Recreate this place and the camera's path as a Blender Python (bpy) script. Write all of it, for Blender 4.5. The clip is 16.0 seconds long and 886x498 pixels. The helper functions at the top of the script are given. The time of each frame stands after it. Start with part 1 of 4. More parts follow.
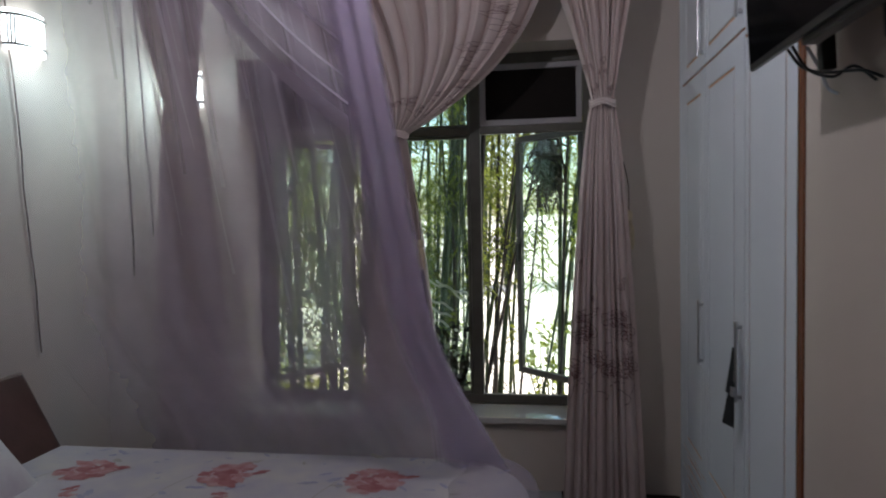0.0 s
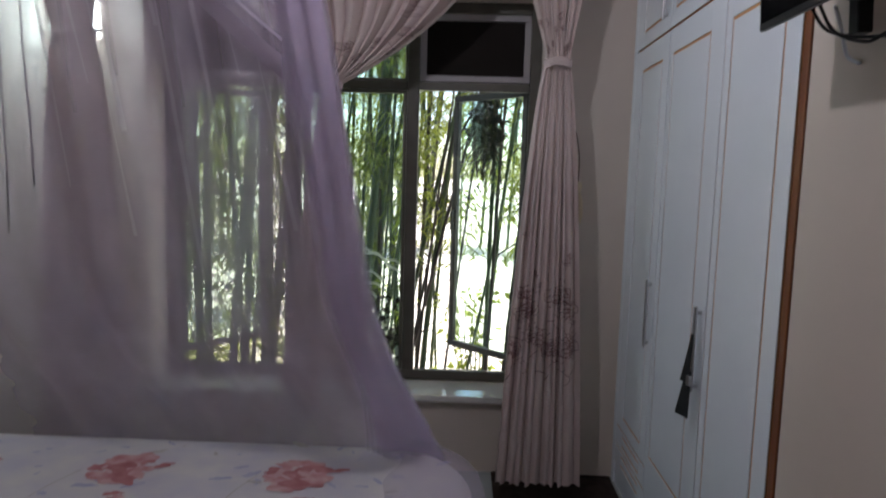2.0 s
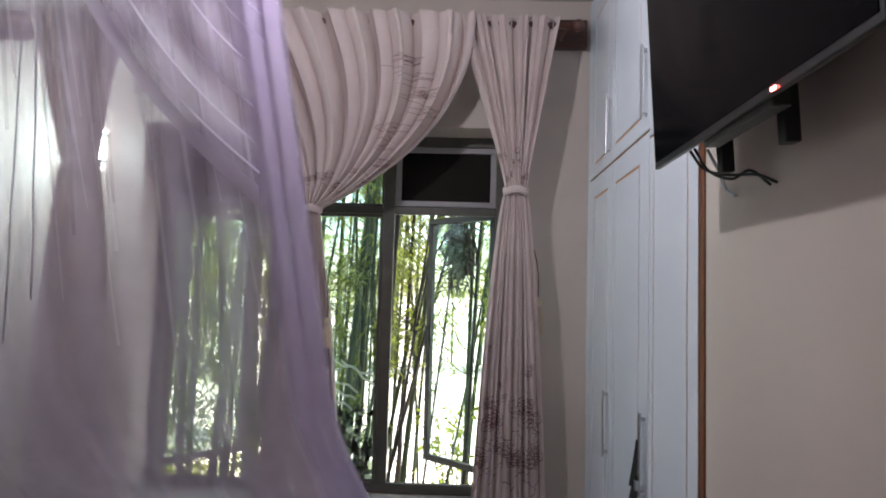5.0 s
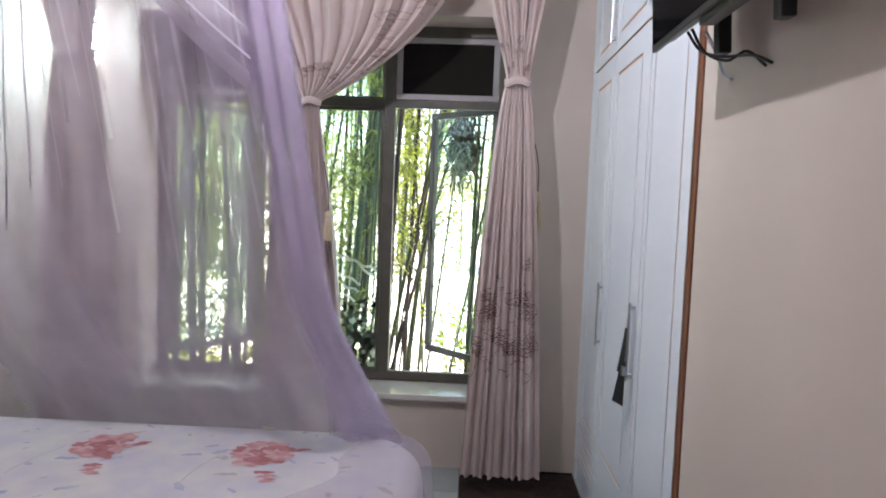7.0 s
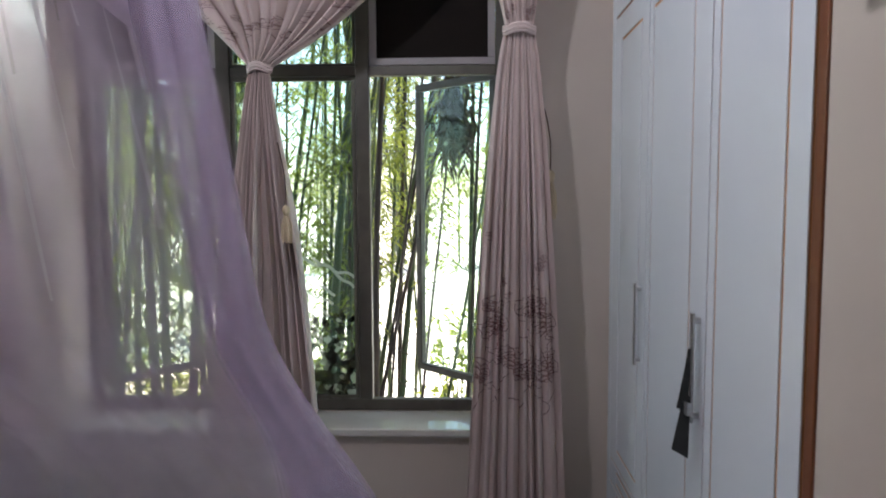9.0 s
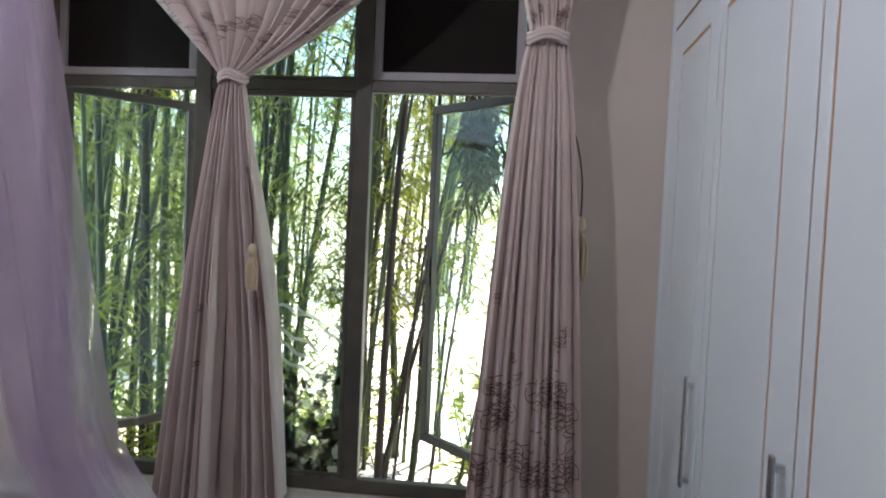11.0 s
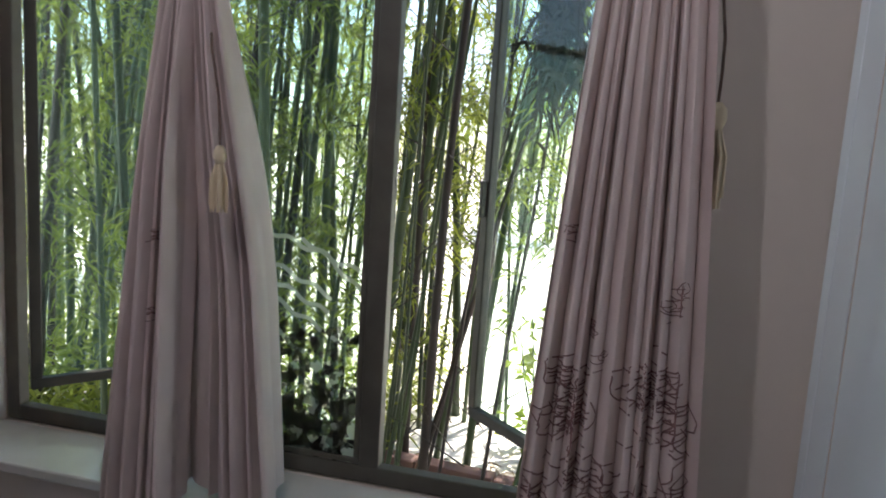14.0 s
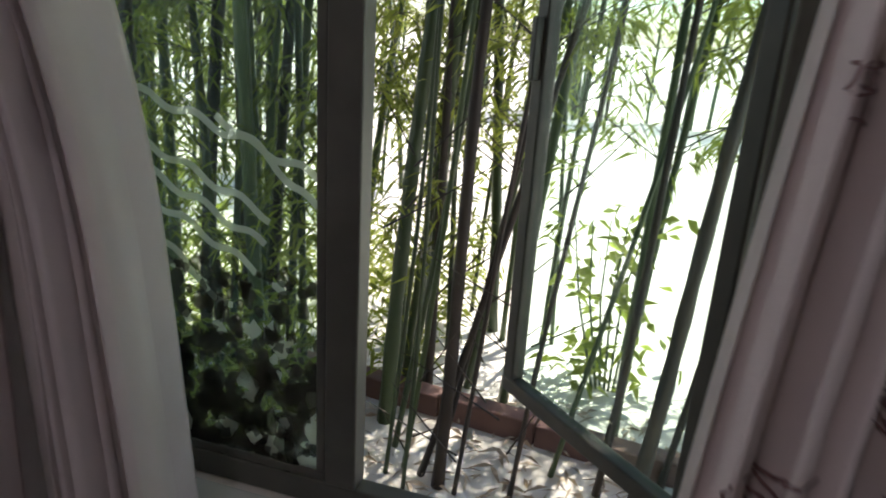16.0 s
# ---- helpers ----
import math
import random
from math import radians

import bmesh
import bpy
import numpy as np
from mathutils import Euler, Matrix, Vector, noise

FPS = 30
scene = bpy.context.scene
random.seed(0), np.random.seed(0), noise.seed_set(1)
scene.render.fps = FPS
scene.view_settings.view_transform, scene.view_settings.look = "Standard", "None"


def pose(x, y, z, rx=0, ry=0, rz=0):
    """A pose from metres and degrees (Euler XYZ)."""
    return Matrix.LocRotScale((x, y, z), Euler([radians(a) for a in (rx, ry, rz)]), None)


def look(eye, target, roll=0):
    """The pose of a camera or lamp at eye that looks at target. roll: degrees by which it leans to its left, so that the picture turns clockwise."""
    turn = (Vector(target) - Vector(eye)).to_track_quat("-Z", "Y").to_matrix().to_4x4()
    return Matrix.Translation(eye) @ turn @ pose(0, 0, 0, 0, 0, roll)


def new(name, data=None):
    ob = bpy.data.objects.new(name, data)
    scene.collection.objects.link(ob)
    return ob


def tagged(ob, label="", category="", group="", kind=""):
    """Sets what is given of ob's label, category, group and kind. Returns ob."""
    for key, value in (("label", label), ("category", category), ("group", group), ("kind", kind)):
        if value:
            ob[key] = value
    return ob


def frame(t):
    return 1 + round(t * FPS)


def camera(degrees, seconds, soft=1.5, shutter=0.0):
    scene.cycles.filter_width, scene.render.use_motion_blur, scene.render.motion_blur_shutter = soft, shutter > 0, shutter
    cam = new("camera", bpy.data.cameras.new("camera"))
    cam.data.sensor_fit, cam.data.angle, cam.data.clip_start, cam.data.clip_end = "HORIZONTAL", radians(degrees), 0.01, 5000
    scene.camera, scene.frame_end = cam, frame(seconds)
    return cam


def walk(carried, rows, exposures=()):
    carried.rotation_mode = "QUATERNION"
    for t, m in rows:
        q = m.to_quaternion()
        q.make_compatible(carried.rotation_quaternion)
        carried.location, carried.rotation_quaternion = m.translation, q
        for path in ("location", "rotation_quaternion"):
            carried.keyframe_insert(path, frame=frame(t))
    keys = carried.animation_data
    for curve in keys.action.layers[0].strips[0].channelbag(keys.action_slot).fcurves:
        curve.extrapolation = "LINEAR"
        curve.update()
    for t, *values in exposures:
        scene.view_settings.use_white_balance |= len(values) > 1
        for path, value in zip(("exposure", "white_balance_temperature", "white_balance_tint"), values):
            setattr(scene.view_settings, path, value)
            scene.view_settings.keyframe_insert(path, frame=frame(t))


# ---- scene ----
cam = camera(66.8, 16.0, soft=1.9, shutter=0.4)
PATH = [
    (0, (0.685, 0.141, 1.506), (0.373, 2.114, 1.406), -1.2),
    (0.5, (0.643, 0.324, 1.525), (0.282, 2.29, 1.465), 0.6),
    (1, (0.601, 0.395, 1.513), (0.287, 2.357, 1.292), 1.3),
    (1.5, (0.569, 0.414, 1.512), (0.4, 2.377, 1.169), 1.0),
    (2, (0.549, 0.411, 1.515), (0.494, 2.399, 1.301), 1.6),
    (2.5, (0.577, 0.408, 1.538), (0.542, 2.408, 1.509), -1.0),
    (3, (0.637, 0.296, 1.516), (0.534, 2.291, 1.605), 1.1),
    (3.5, (0.681, 0.209, 1.495), (0.598, 2.204, 1.599), 1.6),
    (5.8, (0.686, 0.184, 1.508), (0.648, 2.178, 1.66), 1.2),
    (6, (0.684, 0.175, 1.496), (0.643, 2.173, 1.571), 0.9),
    (6.5, (0.713, 0.182, 1.478), (0.653, 2.179, 1.389), 1.0),
    (7, (0.743, 0.191, 1.462), (0.666, 2.184, 1.313), 2.0),
    (7.5, (0.755, 0.276, 1.468), (0.733, 2.27, 1.326), 1.2),
    (8, (0.686, 0.497, 1.467), (0.687, 2.489, 1.288), -1.1),
    (8.5, (0.715, 0.699, 1.44), (0.693, 2.686, 1.216), -1.1),
    (9, (0.755, 0.894, 1.413), (0.679, 2.886, 1.257), -0.3),
    (11.5, (0.906, 1.519, 1.517), (0.643, 3.502, 1.491), 2.1),
    (12, (0.894, 1.547, 1.559), (0.606, 3.519, 1.722), 0.2),
    (12.5, (0.847, 1.569, 1.58), (0.579, 3.53, 1.87), -0.6),
    (13, (0.804, 1.691, 1.5), (0.518, 3.67, 1.504), 1.1),
    (13.5, (0.864, 1.938, 1.414), (0.488, 3.892, 1.218), 2.6),
    (14, (0.895, 2.182, 1.381), (0.429, 4.109, 1.118), 3.6),
    (14.5, (0.826, 2.387, 1.389), (0.354, 4.3, 1.05), 2.8),
    (15, (0.792, 2.582, 1.384), (0.264, 4.471, 0.992), 2.7),
    (15.5, (0.762, 2.783, 1.302), (0.299, 4.663, 0.803), 3.8),
    (16, (0.735, 3.022, 1.280), (0.185, 4.844, 0.667), 3.6),
]
EXPOSURES = [(0, 1.25), (0.5, 1.1), (1.0, 0.75), (1.5, 0.88), (2.0, 1.68), (2.5, 2.28), (3.0, 2.29), (3.5, 2.3), (6.0, 2.2), (6.5, 2.62), (7.0, 2.92), (8.0, 2.85), (9.0, 2.27), (11.5, 2.25), (12.5, 2.16), (13.5, 2.08), (14.5, 1.96), (15.0, 1.77), (16.0, 1.42)]
walk(cam, [(t, look(eye, target, roll)) for t, eye, target, roll in PATH], EXPOSURES)

# ---- light ----
world = bpy.data.worlds.new("sky")
scene.world = world
world.use_nodes = True
wn = world.node_tree
sky = wn.nodes.new("ShaderNodeTexSky")
sky.sky_type = "NISHITA"
sky.sun_disc = False
sky.sun_elevation, sky.sun_rotation = radians(71.5), radians(28)
wn.links.new(sky.outputs[0], wn.nodes["Background"].inputs[0])
wn.nodes["Background"].inputs[1].default_value = 0.15


def lamp(name, kind, matrix, energy, colour, size=0.1, size_y=None):
    data = bpy.data.lights.new(name, kind)
    data.energy, data.color = energy, colour
    if kind == "SUN":
        data.angle = radians(0.5)
    elif kind == "AREA":
        data.size = size
        if size_y:
            data.shape, data.size_y = "RECTANGLE", size_y
    else:
        data.shadow_soft_size = size
    ob = new(name, data)
    ob.matrix_world = matrix
    return ob


lamp("sun", "SUN", look((0, 0, 0), (-0.15, -0.28, -0.95)), 5.0, (1.0, 0.95, 0.86))
lamp("ceiling_bulb", "POINT", pose(0.29, 1.89, 2.72), 6.4, (0.91, 0.91, 1.0), 0.03)
lamp("wall_bulb", "POINT", pose(-1.83, 3.21, 2.40), 3.0, (0.68, 0.93, 1.0), 0.03)
lamp("wall_bulb", "POINT", pose(-1.42, 3.655, 2.24), 3.9, (0.64, 0.93, 1.0), 0.03)

# ---- materials ----


def mat(name, colour, rough=0.6, metal=0.0, second=None, scale=8.0, bump=0.0, bump_scale=60.0, translucent=0.0, emit=None, spec=0.5, random_tint=0.0, detail=6.0, stretch=None, coat=0.0):
    m = bpy.data.materials.new(name)
    m.use_nodes = True
    nt = m.node_tree
    b = nt.nodes["Principled BSDF"]
    out = nt.nodes["Material Output"]
    b.inputs["Base Color"].default_value = (*colour, 1)
    b.inputs["Roughness"].default_value = rough
    b.inputs["Metallic"].default_value = metal
    b.inputs["Specular IOR Level"].default_value = spec
    b.inputs["Coat Weight"].default_value = coat
    tex = nt.nodes.new("ShaderNodeTexCoord")
    vec = tex.outputs["Object"]
    if stretch:
        mp = nt.nodes.new("ShaderNodeMapping")
        mp.inputs["Scale"].default_value = stretch
        nt.links.new(vec, mp.inputs[0])
        vec = mp.outputs[0]
    col = None
    if second:
        n = nt.nodes.new("ShaderNodeTexNoise")
        n.inputs["Scale"].default_value, n.inputs["Detail"].default_value = scale, detail
        nt.links.new(vec, n.inputs[0])
        r = nt.nodes.new("ShaderNodeValToRGB")
        r.color_ramp.elements[0].position, r.color_ramp.elements[1].position = 0.35, 0.68
        r.color_ramp.elements[0].color, r.color_ramp.elements[1].color = (*colour, 1), (*second, 1)
        nt.links.new(n.outputs[0], r.inputs[0])
        col = r.outputs[0]
    if random_tint:
        info = nt.nodes.new("ShaderNodeObjectInfo")
        geo = nt.nodes.new("ShaderNodeNewGeometry")
        add = nt.nodes.new("ShaderNodeMath")
        add.operation = "ADD"
        nt.links.new(info.outputs["Random"], add.inputs[0])
        nt.links.new(geo.outputs["Random Per Island"], add.inputs[1])
        fr = nt.nodes.new("ShaderNodeMath")
        fr.operation = "FRACT"
        nt.links.new(add.outputs[0], fr.inputs[0])
        hsv = nt.nodes.new("ShaderNodeHueSaturation")
        rng = nt.nodes.new("ShaderNodeMapRange")
        rng.inputs[3].default_value, rng.inputs[4].default_value = 1 - random_tint, 1 + random_tint
        nt.links.new(fr.outputs[0], rng.inputs[0])
        nt.links.new(rng.outputs[0], hsv.inputs["Value"])
        if col:
            nt.links.new(col, hsv.inputs["Color"])
        else:
            hsv.inputs["Color"].default_value = (*colour, 1)
        col = hsv.outputs[0]
    if col:
        nt.links.new(col, b.inputs["Base Color"])
    if bump:
        n2 = nt.nodes.new("ShaderNodeTexNoise")
        n2.inputs["Scale"].default_value, n2.inputs["Detail"].default_value = bump_scale, 8
        nt.links.new(vec, n2.inputs[0])
        bp = nt.nodes.new("ShaderNodeBump")
        bp.inputs["Strength"].default_value, bp.inputs["Distance"].default_value = bump, 0.01
        nt.links.new(n2.outputs[0], bp.inputs["Height"])
        nt.links.new(bp.outputs[0], b.inputs["Normal"])
    if translucent:
        t = nt.nodes.new("ShaderNodeBsdfTranslucent")
        t.inputs[0].default_value = (*colour, 1)
        if col:
            nt.links.new(col, t.inputs[0])
        mx = nt.nodes.new("ShaderNodeMixShader")
        mx.inputs[0].default_value = translucent
        nt.links.new(b.outputs[0], mx.inputs[1])
        nt.links.new(t.outputs[0], mx.inputs[2])
        nt.links.new(mx.outputs[0], out.inputs[0])
    if emit:
        b.inputs["Emission Color"].default_value = (*emit[0], 1)
        b.inputs["Emission Strength"].default_value = emit[1]
    return m


def net_mat(name, colour, cover, sheer=None):
    """Fine mesh fabric: threads that scatter light, with open holes between."""
    m = bpy.data.materials.new(name)
    m.use_nodes = True
    nt = m.node_tree
    nt.nodes.remove(nt.nodes["Principled BSDF"])
    out = nt.nodes["Material Output"]
    d = nt.nodes.new("ShaderNodeBsdfDiffuse")
    t = nt.nodes.new("ShaderNodeBsdfTranslucent")
    d.inputs[0].default_value = t.inputs[0].default_value = (*colour, 1)
    a = nt.nodes.new("ShaderNodeMixShader")
    nt.links.new(d.outputs[0], a.inputs[1])
    nt.links.new(t.outputs[0], a.inputs[2])
    hole = nt.nodes.new("ShaderNodeBsdfTransparent")
    tex = nt.nodes.new("ShaderNodeTexCoord")
    n = nt.nodes.new("ShaderNodeTexNoise")
    n.inputs["Scale"].default_value = 9
    nt.links.new(tex.outputs["Object"], n.inputs[0])
    rng = nt.nodes.new("ShaderNodeMapRange")
    rng.inputs[1].default_value, rng.inputs[2].default_value = 0.3, 0.7
    rng.inputs[3].default_value, rng.inputs[4].default_value = cover * 0.95, cover * 1.05
    nt.links.new(n.outputs[0], rng.inputs[0])
    mx = nt.nodes.new("ShaderNodeMixShader")
    dens = rng.outputs[0]
    if sheer:
        # stretched taut and thin towards one end, bunched towards the other
        sx = nt.nodes.new("ShaderNodeSeparateXYZ")
        nt.links.new(tex.outputs["Object"], sx.inputs[0])
        taut = nt.nodes.new("ShaderNodeMapRange")
        taut.interpolation_type = "SMOOTHSTEP"
        taut.inputs[1].default_value, taut.inputs[2].default_value = sheer[0], sheer[1]
        taut.inputs[3].default_value, taut.inputs[4].default_value = sheer[2], 1.0
        nt.links.new(sx.outputs[0], taut.inputs[0])
        ml = nt.nodes.new("ShaderNodeMath")
        ml.operation = "MULTIPLY"
        nt.links.new(dens, ml.inputs[0])
        nt.links.new(taut.outputs[0], ml.inputs[1])
        dens = ml.outputs[0]
    nt.links.new(dens, mx.inputs[0])
    nt.links.new(hole.outputs[0], mx.inputs[1])
    nt.links.new(a.outputs[0], mx.inputs[2])
    nt.links.new(mx.outputs[0], out.inputs[0])
    return m


def glass_mat(name, tint, haze, haze_colour=(0.75, 0.85, 0.85)):
    m = bpy.data.materials.new(name)
    m.use_nodes = True
    nt = m.node_tree
    nt.nodes.remove(nt.nodes["Principled BSDF"])
    out = nt.nodes["Material Output"]
    tr = nt.nodes.new("ShaderNodeBsdfTransparent")
    tr.inputs[0].default_value = (*tint, 1)
    gl = nt.nodes.new("ShaderNodeBsdfGlossy")
    gl.inputs["Roughness"].default_value = 0.02
    lw = nt.nodes.new("ShaderNodeLayerWeight")
    pw = nt.nodes.new("ShaderNodeMath")
    pw.operation = "POWER"
    pw.inputs[1].default_value = 4.5
    nt.links.new(lw.outputs["Facing"], pw.inputs[0])
    fr = nt.nodes.new("ShaderNodeMath")
    fr.operation = "MULTIPLY_ADD"
    fr.inputs[1].default_value, fr.inputs[2].default_value = 0.22, 0.02
    nt.links.new(pw.outputs[0], fr.inputs[0])
    mx = nt.nodes.new("ShaderNodeMixShader")
    nt.links.new(fr.outputs[0], mx.inputs[0])
    nt.links.new(tr.outputs[0], mx.inputs[1])
    nt.links.new(gl.outputs[0], mx.inputs[2])
    df = nt.nodes.new("ShaderNodeBsdfTranslucent")
    df.inputs[0].default_value = (*haze_colour, 1)
    tex = nt.nodes.new("ShaderNodeTexCoord")
    n = nt.nodes.new("ShaderNodeTexNoise")
    n.inputs["Scale"].default_value, n.inputs["Detail"].default_value = 3, 6
    nt.links.new(tex.outputs["Object"], n.inputs[0])
    ml = nt.nodes.new("ShaderNodeMath")
    ml.operation = "MULTIPLY"
    ml.inputs[1].default_value = haze * 2
    nt.links.new(n.outputs[0], ml.inputs[0])
    m2 = nt.nodes.new("ShaderNodeMixShader")
    nt.links.new(ml.outputs[0], m2.inputs[0])
    nt.links.new(mx.outputs[0], m2.inputs[1])
    nt.links.new(df.outputs[0], m2.inputs[2])
    nt.links.new(m2.outputs[0], out.inputs[0])
    return m


M_WALL = mat("cream_wall_paint", (0.63, 0.535, 0.475), 0.55, second=(0.67, 0.57, 0.51), scale=1.6, bump=0.02, bump_scale=45)
M_CEIL = mat("ceiling_paint", (0.74, 0.72, 0.70), 0.8, second=(0.7, 0.68, 0.66), scale=2, bump=0.05)
M_TILE = mat("glossy_floor_tile", (0.31, 0.33, 0.33), 0.05, second=(0.38, 0.40, 0.40), scale=3, random_tint=0.06, bump=0.01, bump_scale=12)
M_RUG = mat("dark_brown_rug", (0.030, 0.020, 0.017), 0.95, second=(0.05, 0.034, 0.028), scale=30, bump=0.6, bump_scale=260, spec=0.1)
M_GROUT = mat("grout", (0.12, 0.10, 0.09), 0.9, second=(0.16, 0.14, 0.12), scale=20)
M_SILL = mat("sill_stone", (0.66, 0.62, 0.58), 0.10, second=(0.74, 0.70, 0.66), scale=6, coat=0.8)
M_FRAME = mat("window_paint", (0.085, 0.076, 0.062), 0.42, second=(0.11, 0.098, 0.08), scale=14, bump=0.05)
# window paint again, darkened so the colour carries the shade on the sashes
M_SASH = mat("shaded_sash_paint", (0.034, 0.029, 0.022), 0.5, second=(0.05, 0.042, 0.032), scale=14, bump=0.06)
M_FRAME_L = mat("transom_paint", (0.36, 0.33, 0.35), 0.4, second=(0.42, 0.39, 0.40), scale=10)
# near-black matt fill of the two side transom lights
M_DARK = mat("dark_matt_pane", (0.012, 0.009, 0.008), 0.7, second=(0.018, 0.013, 0.011), scale=3, spec=0.15)
M_BOARD = mat("dark_stained_wood", (0.05, 0.018, 0.011), 0.45, second=(0.085, 0.03, 0.018), scale=6, stretch=(1, 12, 12), bump=0.1, bump_scale=30)
M_ROD = mat("brown_rod_wood", (0.10, 0.04, 0.028), 0.35, second=(0.15, 0.065, 0.045), scale=8, stretch=(1, 14, 14))
M_CURTAIN = mat("cream_curtain_cloth", (0.66, 0.54, 0.515), 0.85, second=(0.72, 0.60, 0.57), scale=5, bump=0.12, bump_scale=420, translucent=0.06, spec=0.2)
M_STITCH = mat("brown_embroidery", (0.17, 0.085, 0.085), 0.7, second=(0.26, 0.14, 0.13), scale=40)
M_TASSEL = mat("cream_tassel_thread", (0.62, 0.50, 0.34), 0.8, second=(0.74, 0.62, 0.44), scale=90, stretch=(1, 1, 0.1))
M_CORD = mat("brown_cord", (0.09, 0.05, 0.035), 0.8, second=(0.14, 0.08, 0.06), scale=60)
M_NET = net_mat("lilac_net", (0.64, 0.535, 0.675), 0.53, (-1.45, -0.7, 0.42))
# grey for the dark fold lines of the net
M_NET_C = mat("grey_net_line", (0.20, 0.18, 0.21), 0.8, second=(0.26, 0.23, 0.27), scale=40)
M_NET_F = net_mat("lilac_net_fold", (0.74, 0.65, 0.79), 0.55)
M_NET_P = net_mat("lilac_net_pleat", (0.70, 0.60, 0.74), 0.28)
M_NET_D = net_mat("lilac_net_hem", (0.68, 0.57, 0.76), 0.27)
M_WHITE = mat("white_lacquer", (0.78, 0.81, 0.89), 0.26, second=(0.82, 0.85, 0.92), scale=2.5, bump=0.015, bump_scale=14)
M_GROOVE = mat("orange_wood_groove", (0.50, 0.23, 0.09), 0.6, second=(0.58, 0.30, 0.13), scale=10)
M_EDGE = mat("red_brown_edge", (0.17, 0.052, 0.02), 0.4, second=(0.23, 0.075, 0.03), scale=6, stretch=(6, 6, 0.6))
M_METAL = mat("brushed_metal", (0.50, 0.50, 0.52), 0.32, 1.0, second=(0.62, 0.62, 0.64), scale=30, stretch=(1, 1, 8))
M_BLACK = mat("black_plastic", (0.012, 0.012, 0.013), 0.35, second=(0.02, 0.02, 0.022), scale=20)
M_SCREEN = mat("tv_screen_glass", (0.004, 0.0045, 0.005), 0.10, second=(0.006, 0.006, 0.007), scale=2, spec=0.03)
M_LABEL = mat("black_ribbon", (0.008, 0.008, 0.009), 0.6, second=(0.014, 0.014, 0.016), scale=30)
M_LED = mat("red_standby_light", (0.8, 0.1, 0.1), 0.4, emit=((1, 0.12, 0.1), 6))
M_LAMP = mat("frosted_lamp_glass", (0.9, 0.95, 0.95), 0.5, emit=((0.85, 0.97, 1.0), 2.2))
M_SHEET = mat("printed_bed_cover", (0.61, 0.575, 0.575), 0.85, second=(0.52, 0.49, 0.57), scale=8, bump=0.4, bump_scale=9, spec=0.2)
M_PETAL = mat("printed_petal_red", (0.46, 0.20, 0.21), 0.85, second=(0.60, 0.40, 0.41), scale=22, spec=0.2, detail=3)
M_PETAL_D = mat("printed_petal_dark", (0.36, 0.125, 0.14), 0.85, second=(0.48, 0.23, 0.24), scale=20, spec=0.2)
M_PETAL_P = mat("printed_petal_pale", (0.60, 0.43, 0.44), 0.85, second=(0.52, 0.31, 0.33), scale=22, spec=0.2)
M_PRINT = mat("printed_blue_grey", (0.34, 0.34, 0.50), 0.85, second=(0.46, 0.45, 0.55), scale=14, spec=0.2)
M_STEM = mat("printed_stem", (0.42, 0.38, 0.36), 0.85, second=(0.50, 0.46, 0.44), scale=30, spec=0.2)
M_PILLOW = mat("pillow_cotton", (0.68, 0.66, 0.68), 0.85, second=(0.56, 0.50, 0.56), scale=7, bump=0.2, bump_scale=20)
M_HEAD = mat("headboard_leather", (0.07, 0.028, 0.024), 0.5, second=(0.10, 0.042, 0.036), scale=9, bump=0.12, bump_scale=90)
M_GLASS = glass_mat("window_glass", (0.88, 0.97, 0.92), 0.005)
M_GLASS_D = glass_mat("dusty_window_glass", (0.84, 0.92, 0.87), 0.026, (0.62, 0.86, 0.84))
M_ETCH = net_mat("etched_glass_line", (0.72, 0.76, 0.66), 0.62)
M_ETCH_D = net_mat("dark_leaf_film", (0.06, 0.05, 0.04), 0.74)
M_CULM = mat("bamboo_culm", (0.030, 0.052, 0.018), 0.45, second=(0.052, 0.076, 0.026), scale=3, random_tint=0.45, bump=0.05, bump_scale=25)
# near-black: the backlit shade on stems and twigs is put into the colour
M_CULM_D = mat("backlit_dark_culm", (0.018, 0.012, 0.009), 0.55, second=(0.036, 0.024, 0.016), scale=4, random_tint=0.3)
M_LEAF = mat("bamboo_leaf", (0.165, 0.205, 0.034), 0.45, second=(0.25, 0.28, 0.05), scale=1.2, random_tint=0.45, translucent=0.65)
M_DEAD = mat("dead_leaf", (0.024, 0.018, 0.012), 0.95, second=(0.045, 0.032, 0.02), scale=5, random_tint=0.3)
M_GROUND = mat("pale_dry_ground", (0.52, 0.48, 0.42), 0.95, second=(0.62, 0.58, 0.52), scale=1.4, bump=0.4, bump_scale=8)
M_KERB = mat("red_brown_kerb", (0.10, 0.052, 0.042), 0.85, second=(0.15, 0.085, 0.068), scale=6, bump=0.3, bump_scale=20)
M_LITTER = mat("leaf_litter", (0.42, 0.36, 0.28), 0.9, second=(0.30, 0.22, 0.15), scale=20, random_tint=0.4)

# ---- builders ----


def mesh_of(bm, name, material, smooth=False):
    me = bpy.data.meshes.new(name)
    bm.to_mesh(me)
    bm.free()
    me.materials.append(material)
    if smooth:
        for p in me.polygons:
            p.use_smooth = True
    return me


def part(name, bm, material, parent=None, label="", smooth=False):
    ob = new(name, mesh_of(bm, name, material, smooth))
    if parent is not None:
        ob.parent = parent
    if label:
        ob["label"] = label
    return ob


def thing(name, label, category, group="", kind=""):
    return tagged(new(name), label, category, group, kind)


